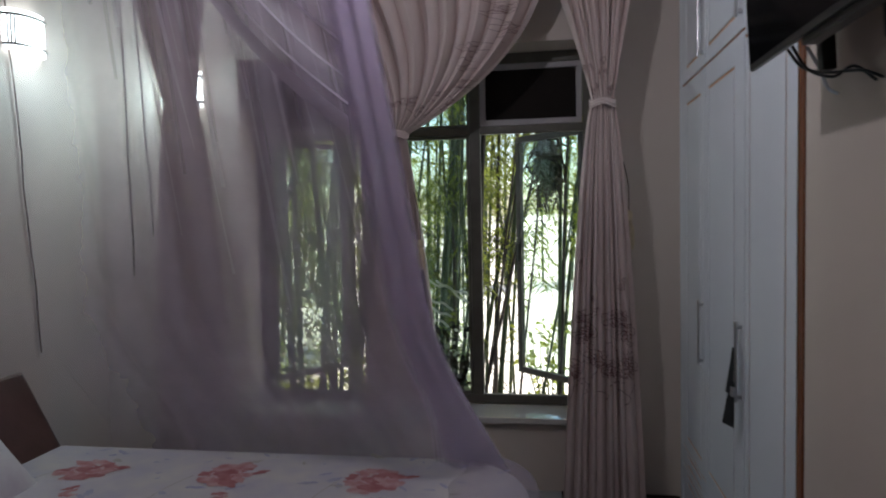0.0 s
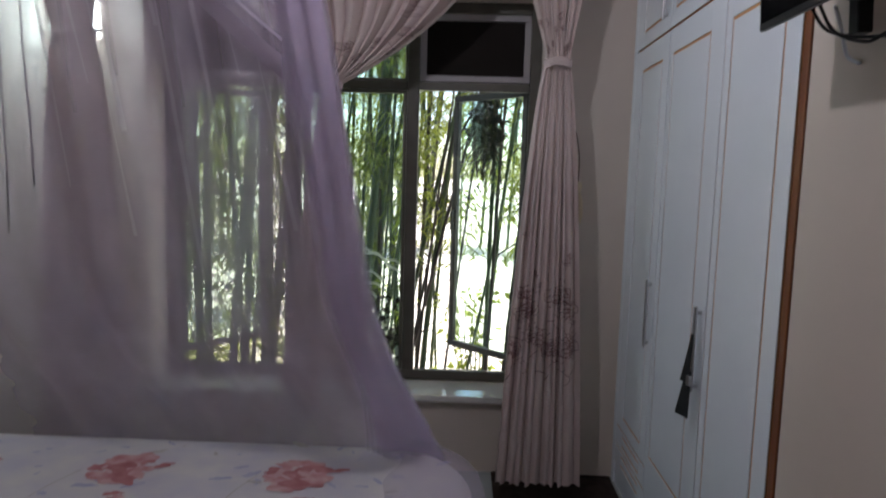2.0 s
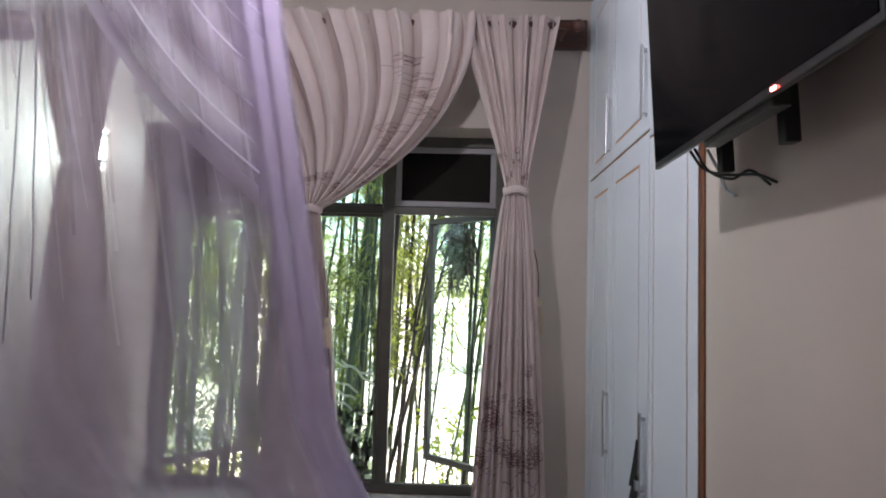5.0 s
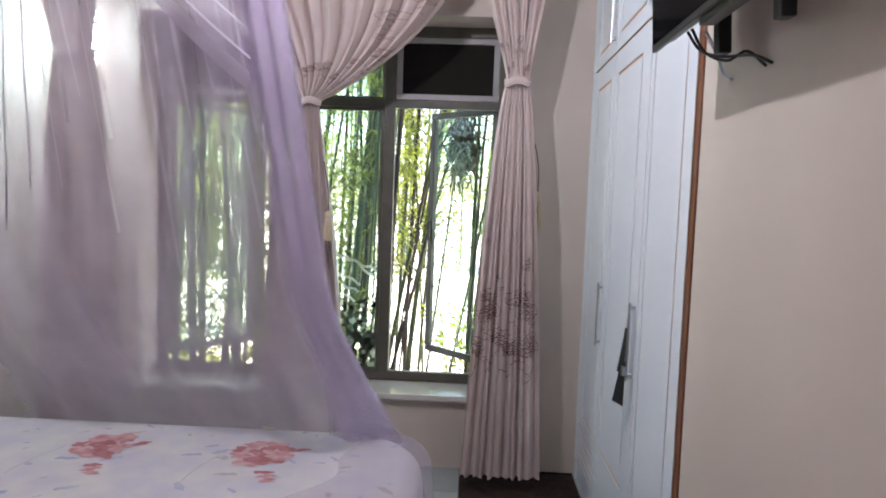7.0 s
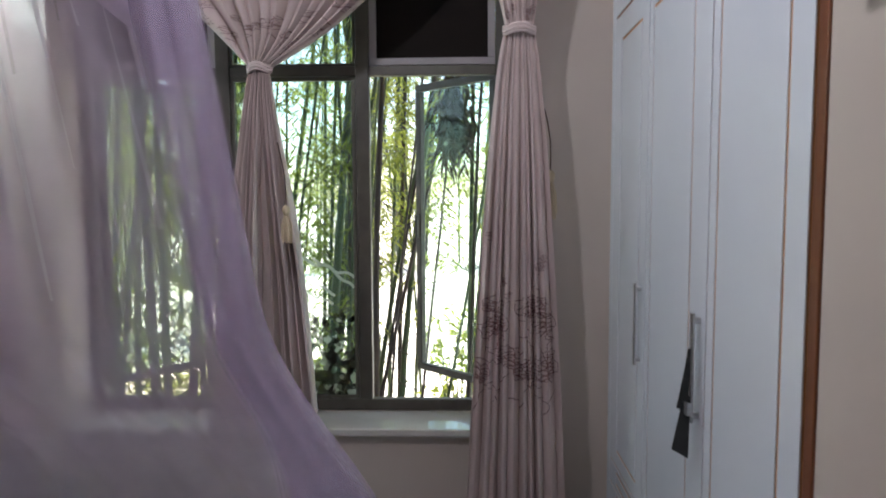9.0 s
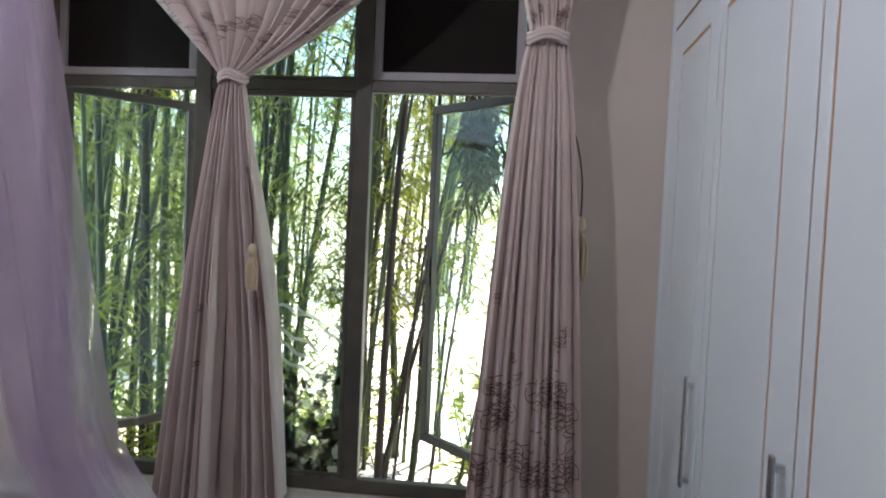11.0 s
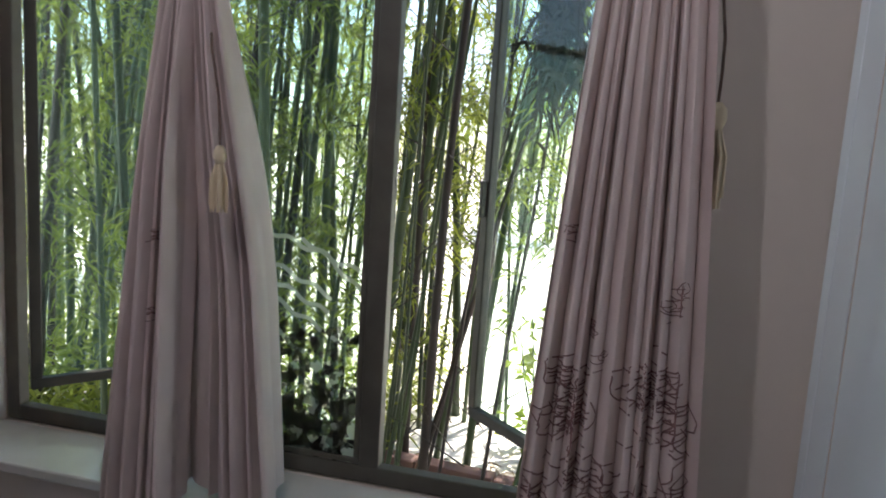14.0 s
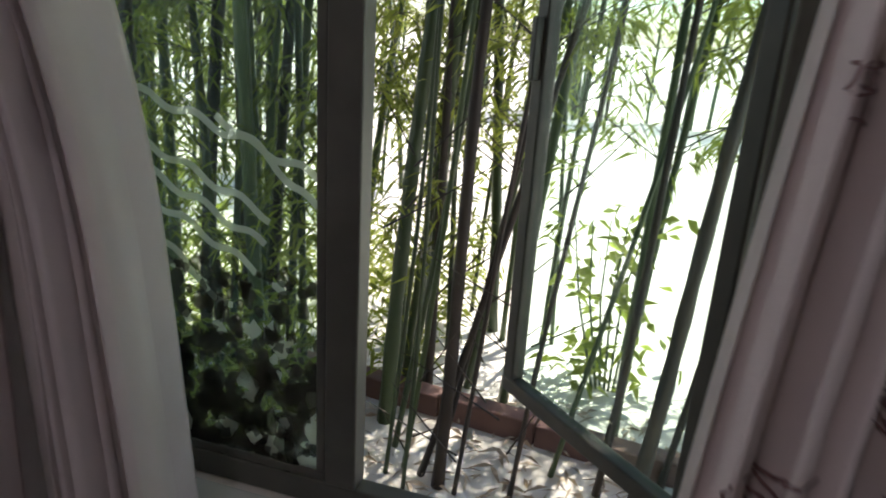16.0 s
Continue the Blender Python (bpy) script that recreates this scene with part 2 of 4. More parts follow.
def box_bm(x0, x1, y0, y1, z0, z1, bevel=0.0, bm=None):
    bm = bm or bmesh.new()
    geom = bmesh.ops.create_cube(bm, size=1.0)
    vs = geom["verts"]
    for v in vs:
        v.co = Vector((x0 + (v.co.x + 0.5) * (x1 - x0), y0 + (v.co.y + 0.5) * (y1 - y0), z0 + (v.co.z + 0.5) * (z1 - z0)))
    if bevel:
        es = {e for v in vs for e in v.link_edges}
        bmesh.ops.bevel(bm, geom=list(es), offset=bevel, segments=2, affect="EDGES", profile=0.5)
    return bm


def box(name, x0, x1, y0, y1, z0, z1, material, parent=None, bevel=0.003, label=""):
    return part(name, box_bm(x0, x1, y0, y1, z0, z1, bevel), material, parent, label)


def tube_bm(points, radii, sides=10, bm=None, cap=True):
    bm = bm or bmesh.new()
    rings = []
    for i, p in enumerate(points):
        p = Vector(p)
        a = Vector(points[max(0, i - 1)])
        b = Vector(points[min(len(points) - 1, i + 1)])
        d = (b - a).normalized()
        side = d.cross(Vector((0, 0, 1)) if abs(d.z) < 0.9 else Vector((1, 0, 0))).normalized()
        up = side.cross(d)
        r = radii[i] if isinstance(radii, (list, tuple)) else radii
        rings.append([bm.verts.new(p + r * (math.cos(k * math.tau / sides) * side + math.sin(k * math.tau / sides) * up)) for k in range(sides)])
    for r0, r1 in zip(rings, rings[1:]):
        for k in range(sides):
            bm.faces.new((r0[k], r0[(k + 1) % sides], r1[(k + 1) % sides], r1[k]))
    if cap:
        bm.faces.new(rings[0])
        bm.faces.new(rings[-1])
    bmesh.ops.recalc_face_normals(bm, faces=bm.faces)
    return bm


def sheet_bm(f, nu, nv, bm=None):
    bm = bm or bmesh.new()
    grid = [[bm.verts.new(f(i / nu, j / nv)) for i in range(nu + 1)] for j in range(nv + 1)]
    for j in range(nv):
        for i in range(nu):
            bm.faces.new((grid[j][i], grid[j][i + 1], grid[j + 1][i + 1], grid[j + 1][i]))
    return bm


def rounded(pts, n=8):
    """A smooth curve through the points."""
    p = [Vector(q) for q in pts]
    p = [p[0] * 2 - p[1]] + p + [p[-1] * 2 - p[-2]]
    out = []
    for i in range(1, len(p) - 2):
        for k in range(n):
            t = k / n
            out.append(0.5 * (2 * p[i] + (p[i + 1] - p[i - 1]) * t + (2 * p[i - 1] - 5 * p[i] + 4 * p[i + 1] - p[i + 2]) * t * t + (3 * p[i] - p[i - 1] - 3 * p[i + 1] + p[i + 2]) * t ** 3))
    return out + [p[-2]]


def lerp(a, b, s):
    return a + (b - a) * s


def smooth_step(s):
    s = min(1.0, max(0.0, s))
    return s * s * (3 - 2 * s)


# ---- structure ----
XL, XR, YW, YB, ZC = -1.93, 1.362, 3.76, -1.7, 3.12
WX0, WX1, WZ0, WZ1 = -1.045, 0.935, 0.405, 2.41

bm = box_bm(XL - 0.2, WX0, YW, 4.06, -0.4, 3.4)
box_bm(WX1, 2.2, YW, 4.06, -0.4, 3.4, bm=bm)
box_bm(WX0, WX1, YW, 4.06, -0.4, WZ0, bm=bm)
box_bm(WX0, WX1, YW, 4.06, WZ1, 3.4, bm=bm)
tagged(part("wall_north", bm, M_WALL), "cream painted wall with a deep window opening", "wall", kind="structure")
tagged(box("wall_west", XL - 0.2, XL, YB - 0.2, YW, -0.4, 3.4, M_WALL, bevel=0), "cream painted wall behind the bed head", "wall", kind="structure")
tagged(box("wall_east", XR, 2.2, YB - 0.2, 2.064, -0.4, 3.4, M_WALL, bevel=0), "cream painted wall that carries the television", "wall", kind="structure")
tagged(box("wall_east_2", 1.96, 2.2, 2.064, YW, -0.4, 3.4, M_WALL, bevel=0), "cream painted wall behind the wardrobe", "wall", kind="structure")
tagged(box("wall_south", XL, XR, YB - 0.2, YB, -0.4, 3.4, M_WALL, bevel=0), "plain cream painted wall", "wall", kind="structure")
tagged(box("ceiling", XL, 1.96, YB, YW, ZC, 3.3, M_CEIL, bevel=0), "white painted flat ceiling", "ceiling", kind="structure")
# overhang is out of view, added to block high sun and sky light
tagged(box("unseen_eave", XL - 0.6, 2.6, 4.061, 4.96, 3.18, 3.36, M_BOARD, bevel=0.01), "unseen roof overhang added to shade the window and sashes", "eave", kind="structure")
floor = tagged(box("floor", XL, 1.96, YB, YW, -0.2, -0.004, M_GROUT, bevel=0), "floor of pale glossy square tiles", "floor", kind="structure")

sill = tagged(new("window_sill"), "pale polished stone window sill", "window sill", kind="structure")
box("sill_board", WX0 - 0.03, WX1 + 0.03, 3.72, 3.97, WZ0 - 0.03, WZ0 + 0.004, M_SILL, sill, 0.006)

# window: fixed centre light, two side openings with sashes, transom lights above
window = tagged(new("window_1"), "brown painted three-bay window, both side sashes open outwards", "window", kind="structure")
FY0, FY1 = 3.983, 4.025
ML0, ML1, MR0, MR1 = -0.402, -0.338, 0.242, 0.304


def bar(name, x0, x1, z0, z1, y0=FY0, y1=FY1, material=M_FRAME, parent=None):
    return box(name, x0, x1, y0, y1, z0, z1, material, parent or window, 0.004)


bar("frame_jamb", WX0 + 0.001, -0.992, WZ0 + 0.004, WZ1)
bar("frame_jamb", 0.878, WX1 - 0.001, WZ0 + 0.004, WZ1)
bar("frame_rail", -0.992, 0.878, WZ0 + 0.004, 0.462)
bar("frame_rail", -0.992, 0.878, 2.352, WZ1)
bar("mullion", ML0, ML1, 0.462, 2.352, FY0 - 0.004)
bar("mullion", MR0, MR1, 0.462, 2.352, FY0 - 0.004)
bar("transom", -0.992, ML0, 1.962, 2.006)
bar("transom", ML1, MR0, 1.962, 2.006)
bar("transom", MR1, 0.878, 1.962, 2.006)


def framed_pane(name, x0, x1, z0, z1, w, material, glass, y0, y1, parent):
    f = part(name, box_bm(x0, x1, y0, y1, z0, z0 + w, 0.003), material, parent)
    for a, b, c, d in ((x0, x1, z1 - w, z1), (x0, x0 + w, z0 + w, z1 - w), (x1 - w, x1, z0 + w, z1 - w)):
        part("frame_bar", box_bm(a, b, y0, y1, c, d, 0.003), material, f)
    g = part("pane", box_bm(x0 + w * 0.7, x1 - w * 0.7, (y0 + y1) / 2 - 0.003, (y0 + y1) / 2 + 0.003, z0 + w * 0.7, z1 - w * 0.7), glass, f)
    return f, g


for x0, x1 in ((-0.990, ML0 - 0.002), (MR1 + 0.002, 0.876)):
    framed_pane("transom_light", x0, x1, 2.008, 2.350, 0.032, M_FRAME_L, M_DARK, 3.986, 4.020, window)
_, g = framed_pane("transom_light", ML1 + 0.002, MR0 - 0.002, 2.008, 2.350, 0.012, M_FRAME, M_GLASS_D, 3.985, 4.015, window)
g.visible_shadow = False
fixed, g = framed_pane("fixed_light", ML1 + 0.002, MR0 - 0.002, 0.464, 1.960, 0.018, M_FRAME, M_GLASS_D, 3.985, 4.015, window)
g.visible_shadow = False


def sash(hinge_x, width, sign, angle, glass):
    e = new("sash")
    e.parent = window
    e.matrix_world = pose(hinge_x, 4.03, 0, 0, 0, angle)
    w = 0.036
    z0, z1 = 0.500, 1.985
    xs = (0, width) if sign > 0 else (-width, 0)
    for a, b, c, d in ((xs[0], xs[1], z0, z0 + w), (xs[0], xs[1], z1 - w, z1), (xs[0], xs[0] + w, z0 + w, z1 - w), (xs[1] - w, xs[1], z0 + w, z1 - w)):
        part("sash_bar", box_bm(a, b, 0.0, 0.034, c, d, 0.004), M_SASH, e)
    p = part("sash_pane", box_bm(xs[0] + 0.026, xs[1] - 0.026, 0.014, 0.019, z0 + 0.026, z1 - 0.026), glass, e)
    p.visible_shadow = False
    lever = xs[1] - 0.02 if sign > 0 else xs[0] + 0.02
    part("sash_catch", box_bm(lever - 0.008, lever + 0.008, -0.02, 0.0, 1.2, 1.32, 0.003), M_SASH, e)


sash(0.876, 0.545, -1, -43.5, M_GLASS)
sash(-0.990, 0.56, 1, 52, M_GLASS_D)


def ribbon_bm(pts, width, normal=(0, -1, 0), bm=None):
    bm = bm or bmesh.new()
    n = Vector(normal)
    prev = None
    for i, p in enumerate(pts):
        d = (Vector(pts[min(i + 1, len(pts) - 1)]) - Vector(pts[max(i - 1, 0)])).normalized()
        s = d.cross(n).normalized() * width / 2
        cur = (bm.verts.new(Vector(p) + s), bm.verts.new(Vector(p) - s))
        if prev:
            bm.faces.new((prev[0], prev[1], cur[1], cur[0]))
        prev = cur
    return bm


# etched water lines and dark reeds on the fixed light
rng_e = random.Random(5)
WAVES = [(-0.33, 1.20, 0.225, 1.04, 0.6), (-0.33, 1.13, 0.13, 0.96, 1.7), (-0.33, 1.085, 0.12, 0.91, 0.2), (-0.33, 1.04, 0.10, 0.86, 2.4), (0.03, 1.125, 0.222, 0.985, 3.0), (-0.28, 0.98, 0.0, 0.82, 1.1), (-0.20, 0.90, 0.05, 0.78, 4.0)]
for x0, z0, x1, z1, ph in WAVES:
    n = 34
    pts = [(lerp(x0, x1, k / n), 3.9915, lerp(z0, z1, (k / n) ** 1.25) + 0.008 * math.sin(ph + k / n * (x1 - x0) * 62)) for k in range(n + 1)]
    part("etched_wave", ribbon_bm(pts, 0.013), M_ETCH, fixed)
for k in range(420):
    x, z = rng_e.uniform(-0.32, 0.225), 0.485 + 0.38 * rng_e.random() ** 1.35
    bm = bmesh.new()
    nn = 9
    r = rng_e.uniform(0.007, 0.021) * (1.45 if z < 0.66 else 1.0)
    a0 = rng_e.uniform(0, 6.28)
    bm.faces.new([bm.verts.new((x + r * rng_e.uniform(0.4, 1.3) * math.cos(a0 + q * math.tau / nn), 3.9905 - 0.0004 * (k % 11), z + 1.2 * r * rng_e.uniform(0.4, 1.3) * math.sin(a0 + q * math.tau / nn))) for q in range(nn)])
    if k % 9:
        part("etched_leaf", bm, M_ETCH_D, fixed)
    else:
        part("etched_leaf", bm, M_ETCH, fixed)

# ---- curtains, rod and pelmet board ----
board = thing("pelmet_board", "dark-stained wooden board fixed above the window", "board")
box("plank", XL + 0.015, 1.332, 3.715, YW - 0.001, 2.845, 3.0, M_BOARD, board, 0.004)

rod = thing("curtain_rod", "round brown wooden curtain rod on brackets", "curtain rod")
RY, RZ = 3.47, 2.865
part("pole", tube_bm([(-1.80, RY, RZ), (1.24, RY, RZ)], 0.017, 14), M_ROD, rod, smooth=True)
for x in (-1.80, 1.24):
    bm = bmesh.new()
    bmesh.ops.create_uvsphere(bm, u_segments=14, v_segments=9, radius=0.032)
    bmesh.ops.translate(bm, verts=bm.verts, vec=(x, RY, RZ))
    part("finial", bm, M_ROD, rod, smooth=True)
for x in (-1.62, -0.2, 1.19):
    part("bracket", tube_bm([(x, 3.715, RZ + 0.02), (x, RY + 0.03, RZ + 0.02), (x, RY, RZ - 0.02)], 0.009, 8), M_ROD, rod)


def curtain_surface(top, tie, bot, y, folds, seed, left_pow=1.0, right_pow=1.0, flare=0.62, amp=0.045, bulge=0.0, crease=0.0, skew=1.0):
    rr = random.Random(seed)
    ph = [rr.uniform(0, 6.28) for _ in range(6)]
    (tl, tr, tz), (kl, kr, kz), (bl, br, bz) = top, tie, bot
    yt, yk, yb = y
    split = (tz - kz) / (tz - bz)

    def f(u, v):
        z = lerp(tz, bz, v)
        if v < split:
            s = 1 - v / split
            xl = kl + (tl - kl) * s ** left_pow
            xr = kr + (tr - kr) * (1 - (1 - s) ** bulge if bulge else s ** right_pow)
            yy = lerp(yk, yt, smooth_step(s))
            a = lerp(0.35, 1.0, smooth_step(s * 1.6))
        else:
            s = (v - split) / (1 - split)
            xl = kl + (bl - kl) * s ** flare
            xr = kr + (br - kr) * s ** flare
            yy = lerp(yk, yb, smooth_step(s * 2))
            a = lerp(0.35, 1.0, smooth_step(s * 2.2))
        w = u + 0.018 * math.sin(5 * u * math.pi + ph[0]) + 0.012 * math.sin(13 * u + ph[1] + 1.5 * v)
        th = math.tau * folds * max(0.0, w) ** lerp(skew, 1.0, smooth_step((v - split + 0.06) / 0.12)) + 0.5 * math.sin(2.2 * v + ph[2])
        fold = 0.45 * math.sin(th) + 0.75 * (0.3 - 1.6 * abs(math.sin(0.5 * th - 0.78))) + 0.22 * math.sin(2 * th + ph[3] + 2 * v) + 0.35 * math.sin(0.5 * th + ph[4])
        x = lerp(xl, xr, u) + 0.22 * (xr - xl) / folds * math.sin(2 * th + 0.4)
        pinch = math.exp(-((z - kz) / 0.035) ** 2)
        yoff = amp * a * fold * (1 - 0.55 * pinch) + (0.02 * math.cos(math.pi * (u - 0.5)) * -pinch)
        if crease and v > split:
            back = smooth_step((u - 0.52) / 0.05)
            yoff += crease * back * smooth_step((v - split) / (1 - split) * 1.5)
            yoff += 0.024 * math.sin(21 * u + 0.6) * smooth_step((v - split) * 4)
            # the front flap laps over the hollow
            x -= 0.085 * math.exp(-((u - 0.555) / 0.028) ** 2) * smooth_step((v - split) / (1 - split) * 1.6 - 0.15)
        return Vector((x, yy + yoff, z + 0.006 * math.sin(th * 0.7) * v))
    return f


def flower_strokes(rr, size):
    """Outline strokes of one embroidered bloom with ribbed petals and a leaf, in plane units."""
    out = []
    petals = rr.choice((3, 4, 5))
    a0 = rr.uniform(0.2, 1.2)
    for p in range(petals):
        a = a0 + p * 2.3 / petals
        ln = size * rr.uniform(0.75, 1.1)
        wd = ln * rr.uniform(0.30, 0.42)
        ca, sa = math.cos(a), math.sin(a)
        for sgn in (-1, 1):
            out.append([(ca * ln * k / 7 - sa * sgn * wd * math.sin(math.pi * (k / 7) ** 0.8), sa * ln * k / 7 + ca * sgn * wd * math.sin(math.pi * (k / 7) ** 0.8)) for k in range(8)])
        for q in range(2, 7) if size > 0.05 else ():
            t = q / 8
            b = wd * 0.8 * math.sin(math.pi * t ** 0.8)
            out.append([(ca * ln * t - sa * s * b, sa * ln * t + ca * s * b - 0.12 * size * (1 - s * s)) for s in (-0.95, -0.4, 0.2, 0.9)])
    bend = rr.uniform(-0.6, 0.6)
    out.append([(bend * size * (k / 6) ** 2, -size * 1.5 * k / 6) for k in range(7)])
    for k, s in ((2, 1), (4, -1)):
        bx, by = bend * size * (k / 6) ** 2, -size * 1.5 * k / 6
        out.append([(bx + s * size * 0.55 * q / 5, by + size * 0.35 * math.sin(q / 5 * 2.4)) for q in range(6)])
    return out


def embroider(name, f, parent, spots, seed, width_of, height):
    """Stitched flowers laid on the cloth; spots: (u, v, size)."""
    rr = random.Random(seed)
    for u0, v0, size in spots:
        bm = bmesh.new()
        half = 0.0017 if size > 0.05 else 0.001
        for stroke in flower_strokes(rr, size):
            pts = []
            for a, b in stroke:
                u, v = u0 + a / width_of, v0 - b / height
                if not (0.01 < u < 0.99 and 0.01 < v < 0.995):
                    continue
                pts.append((u, v))
            dense = []
            for (a, b), (c, d) in zip(pts, pts[1:]):
                for k in range(3):
                    dense.append((lerp(a, c, k / 3), lerp(b, d, k / 3)))
            if len(dense) < 3:
                continue
            prev = None
            for i, (u, v) in enumerate(dense):
                p = f(u, v)
                eu, ev = f(u + 0.003, v) - p, f(u, v + 0.003) - p
                nrm = eu.cross(ev).normalized()
                if nrm.y > 0:
                    nrm = -nrm
                nx = f(*dense[min(i + 1, len(dense) - 1)]) - f(*dense[max(i - 1, 0)])
                s = nx.cross(nrm)
                s = s.normalized() * half if s.length > 1e-9 else Vector((half, 0, 0))
                q = p + nrm * 0.003
                cur = (bm.verts.new(q + s), bm.verts.new(q - s))
                if prev:
                    bm.faces.new((prev[0], prev[1], cur[1], cur[0]))
                prev = cur
        part(name, bm, M_STITCH, parent)


def tassel(parent, x, y, z, k=1.0):
    """Hanging cream tassel with a knot and cord; z is the knot's height."""
    part("cord", tube_bm([(x - 0.03, y + 0.004, z + 0.26), (x - 0.02, y - 0.008, z + 0.225), (x - 0.010, y - 0.010, z + 0.18), (x - 0.001, y - 0.008, z + 0.12), (x + 0.001, y - 0.003, z + 0.06), (x, y, z)], 0.003, 6), M_CORD, parent, "brown twisted cord")
    bm = tube_bm([(x, y, z + 0.012), (x, y, z), (x, y, z - 0.015 * k), (x, y, z - 0.03 * k)], [0.006 * k, 0.014 * k, 0.015 * k, 0.009 * k], 10)
    part("knot", bm, M_TASSEL, parent, smooth=True)
    bm = bmesh.new()
    for j in range(34):
        a = j * 2.4
        r = k * (0.004 + 0.011 * ((j * 37) % 34) / 34)
        tube_bm([(x + 0.5 * r * math.cos(a), y + 0.5 * r * math.sin(a), z - 0.025 * k), (x + 1.4 * r * math.cos(a), y + 1.4 * r * math.sin(a), z - 0.065 * k), (x + 1.5 * r * math.cos(a), y + 1.5 * r * math.sin(a), z - (0.125 + 0.008 * (j % 3)) * k)], 0.0024 * k, 4, bm)
    part("fringe", bm, M_TASSEL, parent, "cream thread fringe")


def curtain(label, top, tie, bot, y, folds, seed, spots, tassel_at=None, **kw):
    c = thing("curtain", label, "curtain", "curtains at the window")
    f = curtain_surface(top, tie, bot, y, folds, seed, **kw)
    part("cloth", sheet_bm(f, folds * 14, 110), M_CURTAIN, c, smooth=True)
    kl, kr, kz = tie
    ky = y[1]
    n = 28
    bm = bmesh.new()
    for off, rad in ((0.012, 0.007), (0.0, 0.008), (-0.012, 0.006)):
        pts = [((kl + kr) / 2 + (kr - kl + 0.012) / 2 * math.cos(k * math.tau / n), ky + 0.043 * math.sin(k * math.tau / n), kz + off + 0.006 * math.sin(3 * k * math.tau / n)) for k in range(n + 1)]
        tube_bm(pts, rad, 8, bm, cap=False)
    part("tieback", bm, M_CURTAIN, c, "gathered cloth tieback", smooth=True)
    embroider("embroidered_flower", f, c, spots, seed + 50, bot[1] - bot[0], top[2] - bot[2])
    for k in range(folds):
        u = (k + 0.5) / folds
        p = f(u, 0.012)
        bm = bmesh.new()
        ring = [(p.x, RY + 0.026 * math.cos(q * math.tau / 16), RZ + 0.026 * math.sin(q * math.tau / 16)) for q in range(17)]
        tube_bm(ring, 0.004, 6, bm, cap=False)
        part("eyelet", bm, M_METAL, c, "metal eyelet ring")
    if tassel_at:
        tassel(c, *tassel_at)
    return c


rs = random.Random(11)


def flower_spots(v_big, v_small):
    big = [(0.05 + 0.11 * k + rs.uniform(-0.02, 0.02), v_big + (0.05, -0.03, 0.0, 0.045, -0.02)[k % 5] + rs.uniform(-0.01, 0.01), rs.uniform(0.08, 0.13)) for k in range(9) if k != 4]
    big += [(rs.uniform(0.05, 0.95), v_big - rs.uniform(0.05, 0.17), rs.uniform(0.016, 0.028)) for _ in range(6)]
    small = [(0.05 + 0.1 * k + rs.uniform(-0.03, 0.03), v_small + rs.uniform(-0.03, 0.03), rs.uniform(0.022, 0.04)) for k in range(10)]
    return big + small


FAN_SPOTS = [(0.80 + 0.045 * (k % 4) + rs.uniform(-0.01, 0.01), 0.10 + 0.034 * k, rs.uniform(0.030, 0.05)) for k in range(8)]
FAN_SPOTS += [(0.10 + 0.04 * (k % 2), 0.22 + 0.04 * k, 0.035) for k in range(4)]
curtain("cream eyelet curtain tied in the middle, brown embroidered flowers", (0.63, 1.15, 2.90), (0.893, 0.993, 2.02), (0.735, 1.125, 0.10), (RY, 3.43, 3.45), 10, 3, flower_spots(0.725, 0.27), (1.066, 3.48, 1.50, 1.25), left_pow=1.15, right_pow=1.1, amp=0.032)
curtain("cream eyelet curtain tied low and fanned across the window", (-1.08, 0.72, 2.90), (-0.125, -0.045, 1.93), (-0.325, 0.10, 0.45), (RY - 0.01, 3.62, 3.64), 13, 8, flower_spots(0.86, 0.34)[12:] + FAN_SPOTS, (0.028, 3.555, 1.37), left_pow=1.0, bulge=2.5, amp=0.06, crease=0.12, skew=1.3, flare=0.9)
curtain("cream eyelet curtain tied in the middle beside the bed", (-1.53, -1.02, 2.90), (-1.295, -1.115, 2.10), (-1.42, -0.92, 0.10), (RY, 3.43, 3.45), 10, 14, flower_spots(0.725, 0.27), (-1.12, 3.34, 1.70), left_pow=1.15, right_pow=1.1, amp=0.034)

# ---- wardrobe ----
wardrobe = thing("wardrobe", "white fitted wardrobe with brown grooved doors", "wardrobe")
WF = 1.353
box("carcass", WF + 0.024, 1.955, 2.100, YW - 0.002, 0.0, 3.10, M_WHITE, wardrobe, 0.002)
box("plinth", WF + 0.008, WF + 0.0235, 2.102, YW - 0.004, 0.0, 0.11, M_WHITE, wardrobe, 0.002)
box("side_edge", WF + 0.004, 1.955, 2.066, 2.0985, 0.0, 3.10, M_EDGE, wardrobe, 0.002, "red-brown wooden edge strip")
box("filler_strip", WF, WF + 0.022, 3.705, YW - 0.003, 0.0, 3.10, M_WHITE, wardrobe, 0.002)


